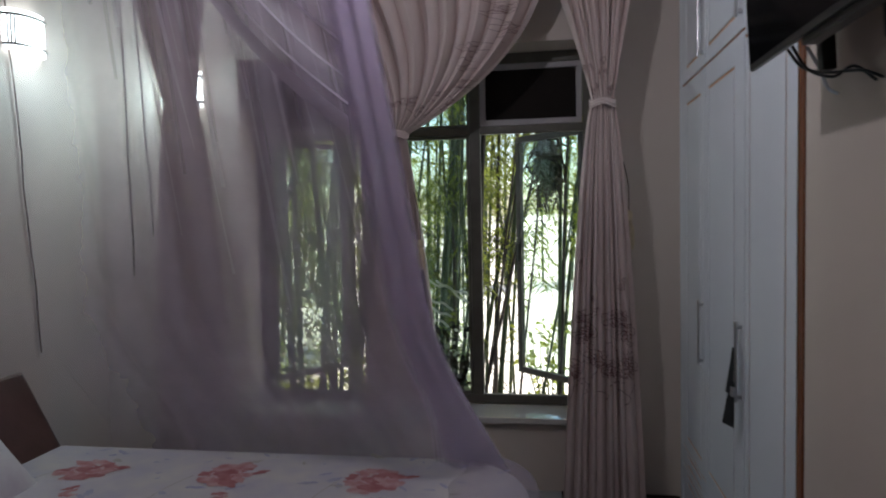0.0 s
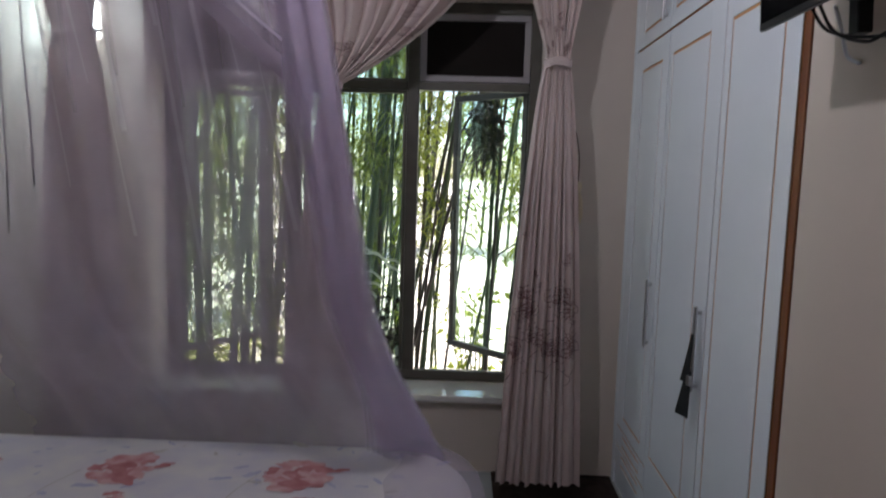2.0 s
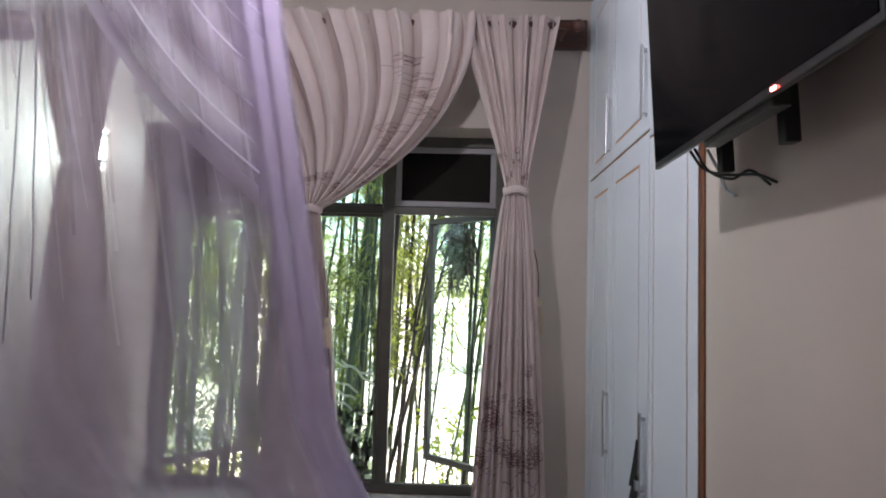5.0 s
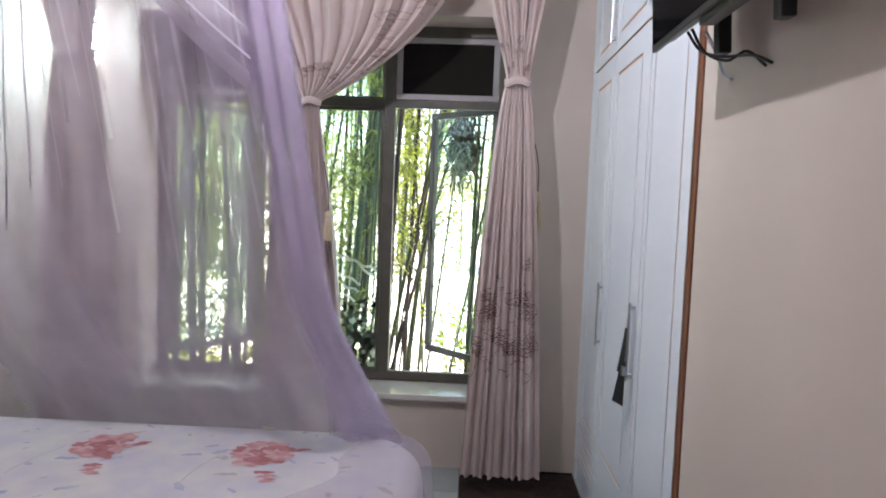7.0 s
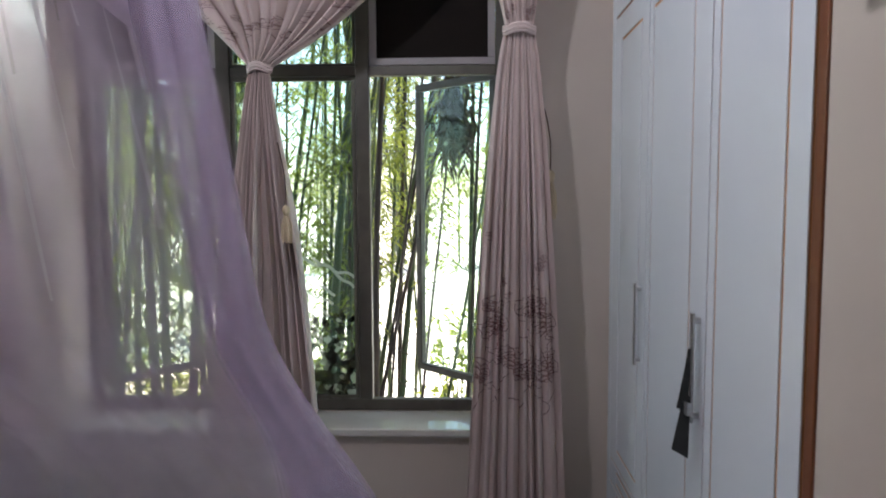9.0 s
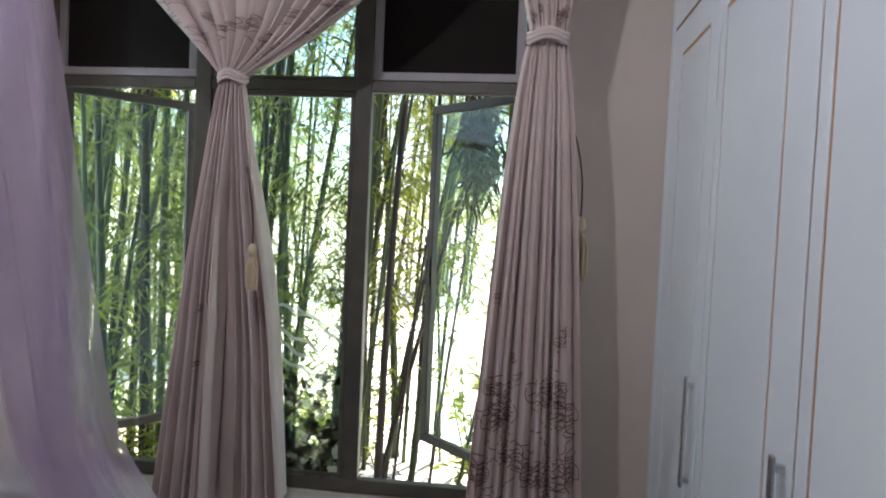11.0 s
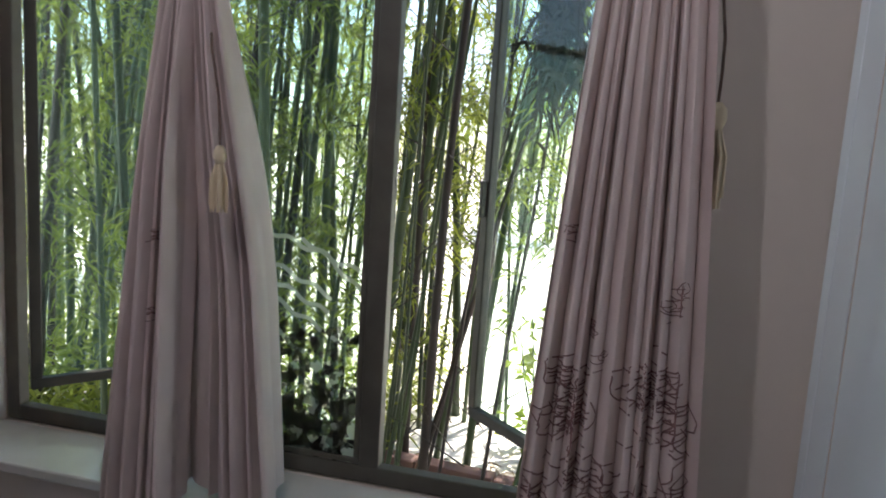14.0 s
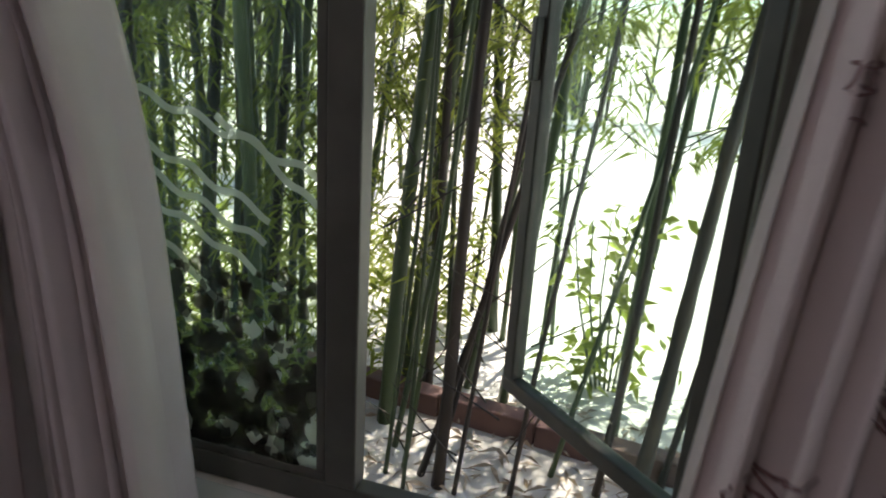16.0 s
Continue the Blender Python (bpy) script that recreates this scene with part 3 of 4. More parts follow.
def door(y0, y1, z0, z1, g0, g1, gz0, gz1, handle):
    """One flat door from y0 to y1 with a routed rectangle; handle: (y, z0, z1)."""
    d = part("door", box_bm(WF + 0.003, WF + 0.022, y0 + 0.002, y1 - 0.002, z0 + 0.002, z1 - 0.002), M_GROOVE, wardrobe)
    w = 0.011
    for a, b, c, e in ((y0 + 0.002, g0, z0 + 0.002, z1 - 0.002), (g1, y1 - 0.002, z0 + 0.002, z1 - 0.002), (g0, g1, z0 + 0.002, gz0), (g0, g1, gz1, z1 - 0.002)):
        part("frame_rail", box_bm(WF, WF + 0.0035, a, b, c, e, 0.001), M_WHITE, d)
    part("panel", box_bm(WF, WF + 0.0035, g0 + w, g1 - w, gz0 + w, gz1 - w, 0.001), M_WHITE, d)
    if handle is None:
        return
    hy, h0, h1 = handle
    h = part("handle", box_bm(WF - 0.024, WF - 0.015, hy - 0.009, hy + 0.009, h0, h1, 0.003), M_METAL, d, "brushed metal bar handle")
    for hz in (h0 + 0.02, h1 - 0.02):
        part("handle_post", box_bm(WF - 0.017, WF + 0.001, hy - 0.007, hy + 0.007, hz - 0.007, hz + 0.007, 0.002), M_METAL, h)


DOORS = [(2.101, 2.592, 2.186, 2.545, 2.16), (2.596, 3.178, 2.725, 3.132, 2.634), (3.182, 3.702, 3.272, 3.585, 3.236)]
for i, (y0, y1, g0, g1, hy) in enumerate(DOORS):
    split = 2.092 if i == 0 else 2.122
    door(y0, y1, 0.312 if i == 2 else 0.135, split - 0.003, g0, g1, 0.372, 2.022, (hy, 0.82, 1.11) if i else None)
    door(y0, y1, split + 0.003, 3.08, g0, g1, 2.19, 2.95, (hy, 2.17, 2.45) if i else None)

door(3.182, 3.702, 0.212, 0.308, 3.272, 3.585, 0.232, 0.290, None)
door(3.182, 3.702, 0.118, 0.208, 3.272, 3.585, 0.137, 0.190, None)

strap = thing("key_ribbon", "black fabric ribbon hanging from the wardrobe handle", "ribbon")
bm = sheet_bm(lambda u, v: Vector((WF - 0.030 - u * lerp(0.004, 0.018, v), 2.615 + 0.03 * (v ** 1.4) + (u - 0.5) * lerp(0.012, 0.035, v), 1.02 - 0.17 * v)), 3, 10)
part("band", bm, M_LABEL, strap)
bm = sheet_bm(lambda u, v: Vector((WF - 0.030 - u * lerp(0.010, 0.030, v), 2.615 + (u - 0.5) * lerp(0.02, 0.045, v) + 0.02 * v, 0.90 - 0.165 * v + 0.008 * (u - 0.5))), 4, 12)
part("tail", bm, M_LABEL, strap)
part("clasp", box_bm(WF - 0.040, WF - 0.026, 2.605, 2.637, 0.845, 0.880, 0.003), M_METAL, strap, "small metal clasp")

# ---- television ----
tv = thing("television", "large black flat-screen television tilted on a wall bracket", "television")
TVM = pose(1.190, 1.475, 1.850, 0, -3.2, 0)


def tvpart(name, x0, x1, y0, y1, z0, z1, material, bevel=0.003, label=""):
    bm = box_bm(x0, x1, y0, y1, z0, z1, bevel)
    bmesh.ops.transform(bm, matrix=TVM, verts=bm.verts)
    return part(name, bm, material, tv, label)


tvpart("back_shell", 0.012, 0.052, -0.465, 0.465, 0.02, 0.545, M_BLACK, 0.012)
tvpart("bezel", 0.0, 0.013, -0.48, 0.48, 0.0, 0.56, M_BLACK, 0.003)
tvpart("screen", -0.0015, 0.0005, -0.468, 0.468, 0.016, 0.548, M_SCREEN, 0)
tvpart("chin", 0.010, 0.045, -0.16, 0.16, -0.014, 0.02, M_BLACK, 0.004)
tvpart("standby_light", -0.004, -0.001, -0.20, -0.185, 0.004, 0.010, M_LED, 0)
for y in (-0.03, 0.27):
    tvpart("bracket_arm", 0.085, 0.115, y - 0.016, y + 0.016, -0.05, 0.45, M_BLACK, 0.003, "black steel bracket arm")
part("wall_plate", box_bm(1.30, 1.3515, 1.30, 1.78, 2.0, 2.2, 0.003), M_BLACK, tv)
for k, (a, b) in enumerate(((0.33, 0.20), (0.30, 0.23))):
    pts = [(1.24, 1.475 + a + 0.03, 1.875), (1.27, 1.475 + a + 0.02, 1.83 - 0.01 * k), (1.30, 1.475 + a - 0.04, 1.805 - 0.015 * k), (1.33, 1.475 + b, 1.79 + 0.015 * k), (1.352, 1.475 + b - 0.05, 1.765)]
    part("cable", tube_bm(rounded(pts), 0.0035, 8), M_BLACK, tv, "black power cable", smooth=True)
part("cable", tube_bm(rounded([(1.27, 1.80, 1.87), (1.32, 1.86, 1.83), (1.345, 1.88, 1.79), (1.355, 1.85, 1.77)]), 0.004, 8), M_WHITE, tv, "white aerial cable", smooth=True)

# ---- wall lamps and ceiling lamp ----


def wall_lamp(m):
    e = thing("wall_lamp", "half-round frosted wall lamp, lit", "wall lamp", "lit wall lamps")
    n, r, h = 14, 0.125, 0.20
    f = lambda u, v: m @ Vector((r * 0.62 * math.sin(math.pi * u) + 0.004, -r * math.cos(math.pi * u), h * (v - 0.5)))
    part("diffuser", sheet_bm(f, n, 4), M_LAMP, e, smooth=True)
    for z in (-h * 0.36, h * 0.36):
        bm = bmesh.new()
        pts = [m @ Vector((r * 0.66 * math.sin(math.pi * k / n) + 0.006, -r * 1.03 * math.cos(math.pi * k / n), z)) for k in range(n + 1)]
        tube_bm(pts, 0.007, 6, bm)
        part("band", bm, M_FRAME, e, "dark metal band")
    for k in range(3):
        a = math.pi * (0.10 + 0.05 * k)
        q = m @ Vector((r * 0.66 * math.sin(a) + 0.006, -r * 1.03 * math.cos(a), 0))
        part("bar", tube_bm([q + Vector((0, 0, -h * 0.36)), q + Vector((0, 0, h * 0.36))], 0.004, 6), M_FRAME, e)
    bm = box_bm(0.0, 0.006, -0.06, 0.06, -0.05, 0.05, 0.002)
    bmesh.ops.transform(bm, matrix=m, verts=bm.verts)
    part("back_plate", bm, M_METAL, e)
    return e


wall_lamp(pose(XL, 3.21, 2.46))
wall_lamp(pose(-1.38, YW, 2.25, 0, 0, -90))
cord = thing("lamp_cord", "thin dark cord hanging down from the wall lamp", "cord")
part("wire", tube_bm([(XL + 0.010 + 0.003 * (k % 2), 3.07 + 0.012 * k + 0.006 * math.sin(k * 1.3), 3.05 - 0.17 * k) for k in range(14)], 0.004, 6), M_CORD, cord)

pendant = thing("pendant_lamp", "bare lit globe bulb hanging from the ceiling on a short cord", "pendant lamp")
PX, PY = 0.29, 1.89
part("ceiling_rose", tube_bm([(PX, PY, 3.085), (PX, PY, 3.119)], [0.045, 0.052], 20), M_METAL, pendant, smooth=True)
part("flex", tube_bm([(PX, PY, 3.09), (PX, PY, 2.92)], 0.004, 8), M_CORD, pendant)
part("socket", tube_bm([(PX, PY, 2.93), (PX, PY, 2.915), (PX, PY, 2.85), (PX, PY, 2.845)], [0.012, 0.021, 0.021, 0.017], 16), M_BLACK, pendant, smooth=True)
bm = bmesh.new()
bmesh.ops.create_uvsphere(bm, u_segments=20, v_segments=12, radius=0.038)
bmesh.ops.translate(bm, verts=bm.verts, vec=(PX, PY, 2.812))
part("bulb", bm, M_LAMP, pendant, "frosted glowing glass bulb", smooth=True)

# ---- bed ----
BX0, BX1, BY0, BY1, BZ = -1.42, 0.61, 1.12, 2.76, 0.55
bed = thing("bed", "dark wooden double bed with a sloping padded headboard", "bed")
box("base", BX0 + 0.12, BX1 - 0.14, BY0 + 0.10, BY1 - 0.12, 0.12, 0.30, M_BOARD, bed, 0.01)
for x in (BX0 + 0.2, BX1 - 0.22):
    for y in (BY0 + 0.16, BY1 - 0.18):
        box("leg", x - 0.035, x + 0.035, y - 0.035, y + 0.035, 0.0, 0.12, M_BOARD, bed, 0.004)
bm = box_bm(-0.045, 0.045, BY0 - 0.04, 2.76, 0.0, 0.70, 0.018)
bmesh.ops.transform(bm, matrix=pose(-1.335, 0, 0.22, 0, -28, 0), verts=bm.verts)
part("headboard", bm, M_HEAD, bed, "dark brown padded headboard")
for y in (1.30, 1.95, 2.58):
    a, b = Vector((-1.345, y, 0.22)), Vector((-math.sin(radians(28)), 0, math.cos(radians(28))))
    n = Vector((math.cos(radians(28)), 0, math.sin(radians(28)))) * 0.047
    part("piping", tube_bm([a + b * 0.2 + n, a + b * 0.64 + n], 0.006, 6), M_GROOVE, bed, "light brown piping seam")
mattress = tagged(box("mattress", BX0 + 0.01, BX1 - 0.10, BY0 + 0.09, BY1 - 0.09, 0.30, BZ - 0.014, M_PILLOW, None, 0.09), "thick mattress under the printed cover", "mattress")

cover = thing("bed_cover", "white bed cover printed with large red flowers", "bed cover")


def cover_at(u, v):
    """Cover over the mattress: flat on top, soft rounded edge, rounded foot corners."""
    drop, rad, soft = 0.36, 0.30, 0.075
    px = BX0 + 0.02 + u * (BX1 - BX0 + drop - 0.02)
    py = lerp(BY0 - drop, BY1 + drop, v)
    head = smooth_step((px - BX0) / 0.5)
    r = lerp(0.10, rad, head)
    qx, qy = min(px, BX1 - r), min(max(py, BY0 + r), BY1 - r)
    dx, dy = px - qx, py - qy
    ln = math.hypot(dx, dy)
    z = BZ
    if ln > r - soft:
        over = ln - r + soft
        th = min(1.0, over / (soft * 1.57)) * 1.57
        rest = max(0.0, over - soft * 1.57)
        out = r - soft + soft * math.sin(th) + 0.014 * math.sin(13 * (px - py)) * min(1.0, rest * 6)
        px, py = qx + dx / ln * out, qy + dy / ln * out
        z = BZ - soft * (1 - math.cos(th)) - rest
    z += 0.0005 * noise.noise(Vector((px * 3, py * 3, 0)))
    return Vector((px, py, max(0.16, z)))


part("cloth", sheet_bm(cover_at, 110, 110), M_SHEET, cover, smooth=True)
rp = random.Random(21)


def printed(cx, cy, r, material, squash=0.62, turn=0.0, lift=0.006, name="printed_petal"):
    n = 30
    bm = bmesh.new()
    vs = []
    k1, k2 = rp.uniform(0, 6.28), rp.uniform(0, 6.28)
    for k in range(n):
        a = k * math.tau / n
        q = r * (0.82 + 0.22 * math.sin(2 * a + k1) + 0.14 * math.sin(5 * a + k2))
        dx, dy = q * math.cos(a), squash * q * math.sin(a)
        vs.append(bm.verts.new((cx + dx * math.cos(turn) - dy * math.sin(turn), cy + dx * math.sin(turn) + dy * math.cos(turn), BZ + lift)))
    bm.faces.new(vs)
    return part(name, bm, material, cover)


def big_flower(cx, cy):
    printed(cx, cy, 0.085, M_PETAL_D, 0.6, 0.2, 0.0014)
    for k in range(9):
        a = k * 0.75 + rp.uniform(-0.2, 0.2)
        printed(cx + 0.068 * math.cos(a), cy + 0.078 * math.sin(a), rp.uniform(0.045, 0.075), (M_PETAL, M_PETAL_D, M_PETAL)[k % 3], rp.uniform(0.5, 0.85), rp.uniform(-0.6, 0.6), 0.0016 + 0.00012 * k)
    for k in range(7):
        a = k * 0.95 + 0.4
        printed(cx + 0.055 * math.cos(a), cy + 0.034 * math.sin(a), rp.uniform(0.018, 0.036), (M_PETAL_P, M_PETAL_D, M_PETAL, M_PETAL_P)[k % 4], rp.uniform(0.3, 0.5), a + 1.57, 0.0028 + 0.00012 * k)
    printed(cx + 0.125, cy + 0.03, 0.04, M_PETAL_D, 0.5, 0.4, 0.0027)
    for k in range(3):
        printed(cx + 0.06 + 0.015 * k, cy - 0.17 - 0.03 * k, 0.035, M_PETAL if k else M_PETAL_D, 0.5, rp.uniform(-0.6, 0.6), 0.0016 + 0.00012 * k)
    pts = [(cx - 0.12 - 0.05 * math.sin(k / 8 * 2), cy - 0.02 - 0.035 * k, BZ + 0.0013) for k in range(8)]
    part("printed_stem", ribbon_bm(pts, 0.0045, (0, 0, 1)), M_STEM, cover)


for i in range(3):
    big_flower(-1.09 + 0.565 * i, 2.45 + 0.01 * i)
    big_flower(-0.82 + 0.565 * i, 1.85)
    big_flower(-1.09 + 0.565 * i, 1.35)
for k in range(170):
    printed(rp.uniform(BX0 + 0.1, BX1 - 0.08), rp.uniform(BY0 + 0.08, BY1 - 0.05), rp.uniform(0.010, 0.04), M_PRINT if k % 4 else M_STEM, 0.45, rp.uniform(-1, 1), 0.0011 + 0.000004 * k, "printed_sprig")


def pillow(m, label):
    e = thing("pillow", label, "pillow", "pillows on the bed")
    bm = bmesh.new()
    for s in (1, -1):
        sheet_bm(lambda u, v: Vector(((u - 0.5) * 0.46 * (1 - 0.10 * math.sin(math.pi * v)), (v - 0.5) * 0.66 * (1 - 0.08 * math.sin(math.pi * u)), s * 0.085 * (math.sin(math.pi * u) * math.sin(math.pi * v)) ** 0.5)), 20, 24, bm)
    bmesh.ops.remove_doubles(bm, verts=bm.verts, dist=0.0005)
    bmesh.ops.transform(bm, matrix=m, verts=bm.verts)
    part("case", bm, M_PILLOW, e, smooth=True)


pillow(pose(-1.33, 2.02, 0.67, 0, 48, 0), "white printed pillow leaning on the headboard")
pillow(pose(-1.33, 1.36, 0.67, 0, 48, 0), "white printed pillow leaning on the headboard")

# ---- mosquito net ----
net = thing("mosquito_net", "lilac bed net hanging from above, gathered at the bed foot", "bed net")


def edge_at(z):
    """The gathered edge at the far corner of the bed foot: x and y by height."""
    x = 0.13 + 0.175 * (2.1 - z) + 0.21 * max(0.0, 1.15 - z) ** 1.5
    y = 2.42 + 0.40 * smooth_step((1.2 - z) / 0.8)
    return x, y


def far_panel(u, v):
    z = lerp(3.08, 0.22, v)
    xe, ye = edge_at(z)
    x0 = -1.78
    x = lerp(x0, xe - 0.03, u)
    fold = math.sin(34 * u + 0.8 * math.sin(3 * v) + 2.5 * math.sin(4 * u)) + 0.6 * math.sin(71 * u + 1.3)
    y = ye + 0.030 * fold * (0.35 + 0.65 * v) + 0.16 * (1 - u) * smooth_step(v * 1.2)
    return Vector((x, y, z))


part("far_panel", sheet_bm(far_panel, 220, 60), M_NET, net, smooth=True)


def band(k):
    def f(u, v):
        z = lerp(3.08, 0.16, v)
        xe, ye = edge_at(z)
        w = lerp(0.20, 0.16, smooth_step(v * 1.5)) + 0.20 * smooth_step((0.9 - z) / 0.7)
        x = xe - w * (1 - u) * (1 - 0.08 * k)
        y = ye - 0.05 - 0.016 * k + 0.016 * math.sin(15 * u + 0.25 * k + 1.4 * v) - 0.10 * (1 - u) * smooth_step((1.1 - z) / 0.8)
        return Vector((x, y, z))
    return f


for k in range(4):
    part("gathered_edge", sheet_bm(band(k), 22, 70), M_NET_D, net, "denser gathered lilac hem", smooth=True)


for k in range(18):
    u0 = 0.42 + 0.52 * ((k * 0.618) % 1.0)
    w0 = 0.008 + 0.010 * ((k * 0.37) % 1.0)
    z_end = 0.2 + 0.3 * ((k * 0.71) % 1.0)

    def pleat(u, v, u0=u0, w0=w0, z_end=z_end):
        q = far_panel(u0 + w0 * (u - 0.5) * (1 - 0.5 * v), v * z_end)
        return q + Vector((0, -0.006, 0))

    part("pleat", sheet_bm(pleat, 2, 40), M_NET_P, net, smooth=True)


for k in range(15):
    u0 = 0.46 + 0.036 * k + 0.012 * math.sin(7.3 * k)
    z_end = 0.30 + 0.38 * ((k * 0.71) % 1.0)
    tilt = 0.03 + 0.05 * ((k * 0.43) % 1.0)
    part("pleat", sheet_bm(lambda u, v: far_panel(min(0.99, u0 + tilt * v + (0.005 + 0.003 * math.sin(9 * v + k)) * (u - 0.5)), v * z_end) + Vector((0, -0.012, 0)), 2, 44), M_NET_F, net, smooth=True)


def foot_panel(u, v):
    """The hem that falls over the bed foot towards the open side, round the corner."""
    y = lerp(2.80, 1.35, u)
    edge = 0.31 + math.sqrt(max(0.0, 0.34 ** 2 - max(0.0, min(0.335, y - 2.46)) ** 2))
    top = Vector((0.30 + 0.06 * math.sin(9 * u) + 0.03 * math.sin(23 * u), lerp(2.70, 1.40, u), 0.562))
    mid = Vector((edge + 0.006 * math.sin(23 * u), y, 0.515))
    low = Vector((edge + 0.05 + 0.02 * math.sin(17 * u), lerp(2.86, 1.3, u), 0.03))
    if v < 0.4:
        p = top.lerp(Vector((edge - 0.06, y - 0.02, 0.566)), v / 0.4)
    elif v < 0.55:
        t = (v - 0.4) / 0.15
        a = Vector((edge - 0.06, y - 0.02, 0.566))
        p = a.lerp(mid, t) + Vector((0.012, 0.004, 0.012)) * math.sin(math.pi * t)
    else:
        p = mid.lerp(low, (v - 0.55) / 0.45)
    return p


part("foot_panel", sheet_bm(foot_panel, 60, 30), M_NET_P, net, smooth=True)


def swag(u, v):
    """Loose flap falling from the top rail to the gathered edge."""
    a = Vector((-0.95, 2.34, 3.06)).lerp(Vector((0.02, 2.36, 3.06)), v)
    b = Vector((0.02, 2.38, 1.78 + 1.1 * v))
    p = a.lerp(b, u)
    p.z -= 0.16 * math.sin(math.pi * u) * (1 - 0.6 * v)
    p.y += 0.018 * math.sin(26 * v + 3 * u)
    return p


part("loose_flap", sheet_bm(swag, 40, 46), M_NET_P, net, smooth=True)
for k in range(9):
    v0 = 0.10 + 0.095 * k + 0.02 * math.sin(5 * k)
    part("pleat", sheet_bm(lambda u, v: swag(u, v0 + 0.009 * (v - 0.5)) + Vector((0, -0.008, 0)), 40, 2), M_NET_F, net, smooth=True)
part("flap_hem", sheet_bm(lambda u, v: swag(u, 0.06 * v) + Vector((0, -0.006, 0)), 40, 3), M_NET_F, net, smooth=True)
# dark edges of two net folds, drawn as thin grey tubes
for x0, x1, z1 in ((-0.905, -0.882, 1.30), (-0.875, -0.795, 1.45)):
    part("fold_line", tube_bm([(lerp(x0, x1, k / 8), 2.49 + 0.004 * math.sin(3 * k), lerp(3.07, z1, k / 8)) for k in range(9)], 0.0028, 6), M_NET_C, net, "dark fold line of the net, drawn as a thin grey tube")
part("top_rail", tube_bm([(-1.85, 2.40, 3.085), (0.10, 2.40, 3.085)], 0.009, 8), M_METAL, net, "thin metal rail")

# ---- outside ----
ground = bmesh.new()
sheet_bm(lambda u, v: Vector((lerp(-400, 400, u), lerp(-200, 800, v), -0.38)), 12, 12, ground)
tagged(part("ground", ground, M_GROUND), "pale dry sunlit ground behind the house", "ground", kind="structure")
kerb = thing("kerb", "low red-brown brick kerb along the bamboo", "kerb")
for k in range(12):
    bm = box_bm(-0.222, 0.222, -0.05, 0.05, -0.40, -0.28 + 0.004 * (k % 3), 0.008)
    bmesh.ops.transform(bm, matrix=pose(-0.68 + 0.447 * k, 5.70 - 0.05 * k, 0, 0, 0, -6.4), verts=bm.verts)
    part("kerb_block", bm, M_KERB, kerb)

rb = random.Random(42)


def culm_points(x, y, lean_x, lean_y, height, z0=-0.38):
    n = 9
    return [(x + lean_x * (k / n) ** 1.3, y + lean_y * (k / n) ** 1.3, z0 + height * k / n) for k in range(n + 1)]


def culm_bm(pts, r, bm=None):
    """Jointed culm: a ring of swollen nodes along a leaning stem."""
    path, radii = [], []
    joints = 15
    for k in range(joints * 2 + 1):
        s = k / (joints * 2) * (len(pts) - 1)
        i = min(int(s), len(pts) - 2)
        p = Vector(pts[i]).lerp(Vector(pts[i + 1]), s - i)
        path.append(p)
        radii.append(r * (1 - 0.55 * k / (joints * 2)) * (1.16 if k % 2 == 0 else 1.0))
    return tube_bm(path, radii, 7, bm)


class Leaves:
    def __init__(self):
        self.v, self.f = [], []

    def add(self, p, d, length, width):
        d = Vector(d).normalized()
        s = d.cross(Vector((rb.uniform(-1, 1), rb.uniform(-1, 1), 0.4))).normalized() * width / 2
        i = len(self.v)
        mid = p + d * length * 0.4
        self.v += [p, mid + s, p + d * length + Vector((0, 0, -length * 0.25)), mid - s]
        self.f.append((i, i + 1, i + 2, i + 3))

    def mesh(self, name, material):
        me = bpy.data.meshes.new(name)
        me.from_pydata([tuple(v) for v in self.v], [], self.f)
        me.materials.append(material)
        return me


def twigs(leaves, pts, count, spread, z_min, bm, leaf=1.0):
    """Thin side twigs carrying sprays of leaves."""
    for _ in range(count):
        s = rb.uniform(0.12, 1.0) * (len(pts) - 1)
        i = min(int(s), len(pts) - 2)
        p = Vector(pts[i]).lerp(Vector(pts[i + 1]), s - i)
        if p.z < z_min:
            continue
        a = rb.uniform(0, math.tau)
        d = Vector((math.cos(a), math.sin(a), rb.uniform(0.1, 0.8)))
        ln = rb.uniform(0.4, 1.0) * spread
        q = p + d * ln
        m = (p + q) / 2 + Vector((0, 0, 0.06))
        if bm is not None:
            tube_bm([p, m, q], [0.0035, 0.0025, 0.0012], 4, bm, cap=False)
        for _ in range(17):
            t = rb.uniform(0.25, 1.0)
            base = p.lerp(q, t) + Vector((rb.uniform(-0.05, 0.05), rb.uniform(-0.05, 0.05), rb.uniform(-0.05, 0.05)))
            aa = rb.uniform(0, math.tau)
            leaves.add(base, (math.cos(aa), math.sin(aa), rb.uniform(-1.3, 0.1)), leaf * rb.uniform(0.07, 0.14), leaf * rb.uniform(0.010, 0.018))


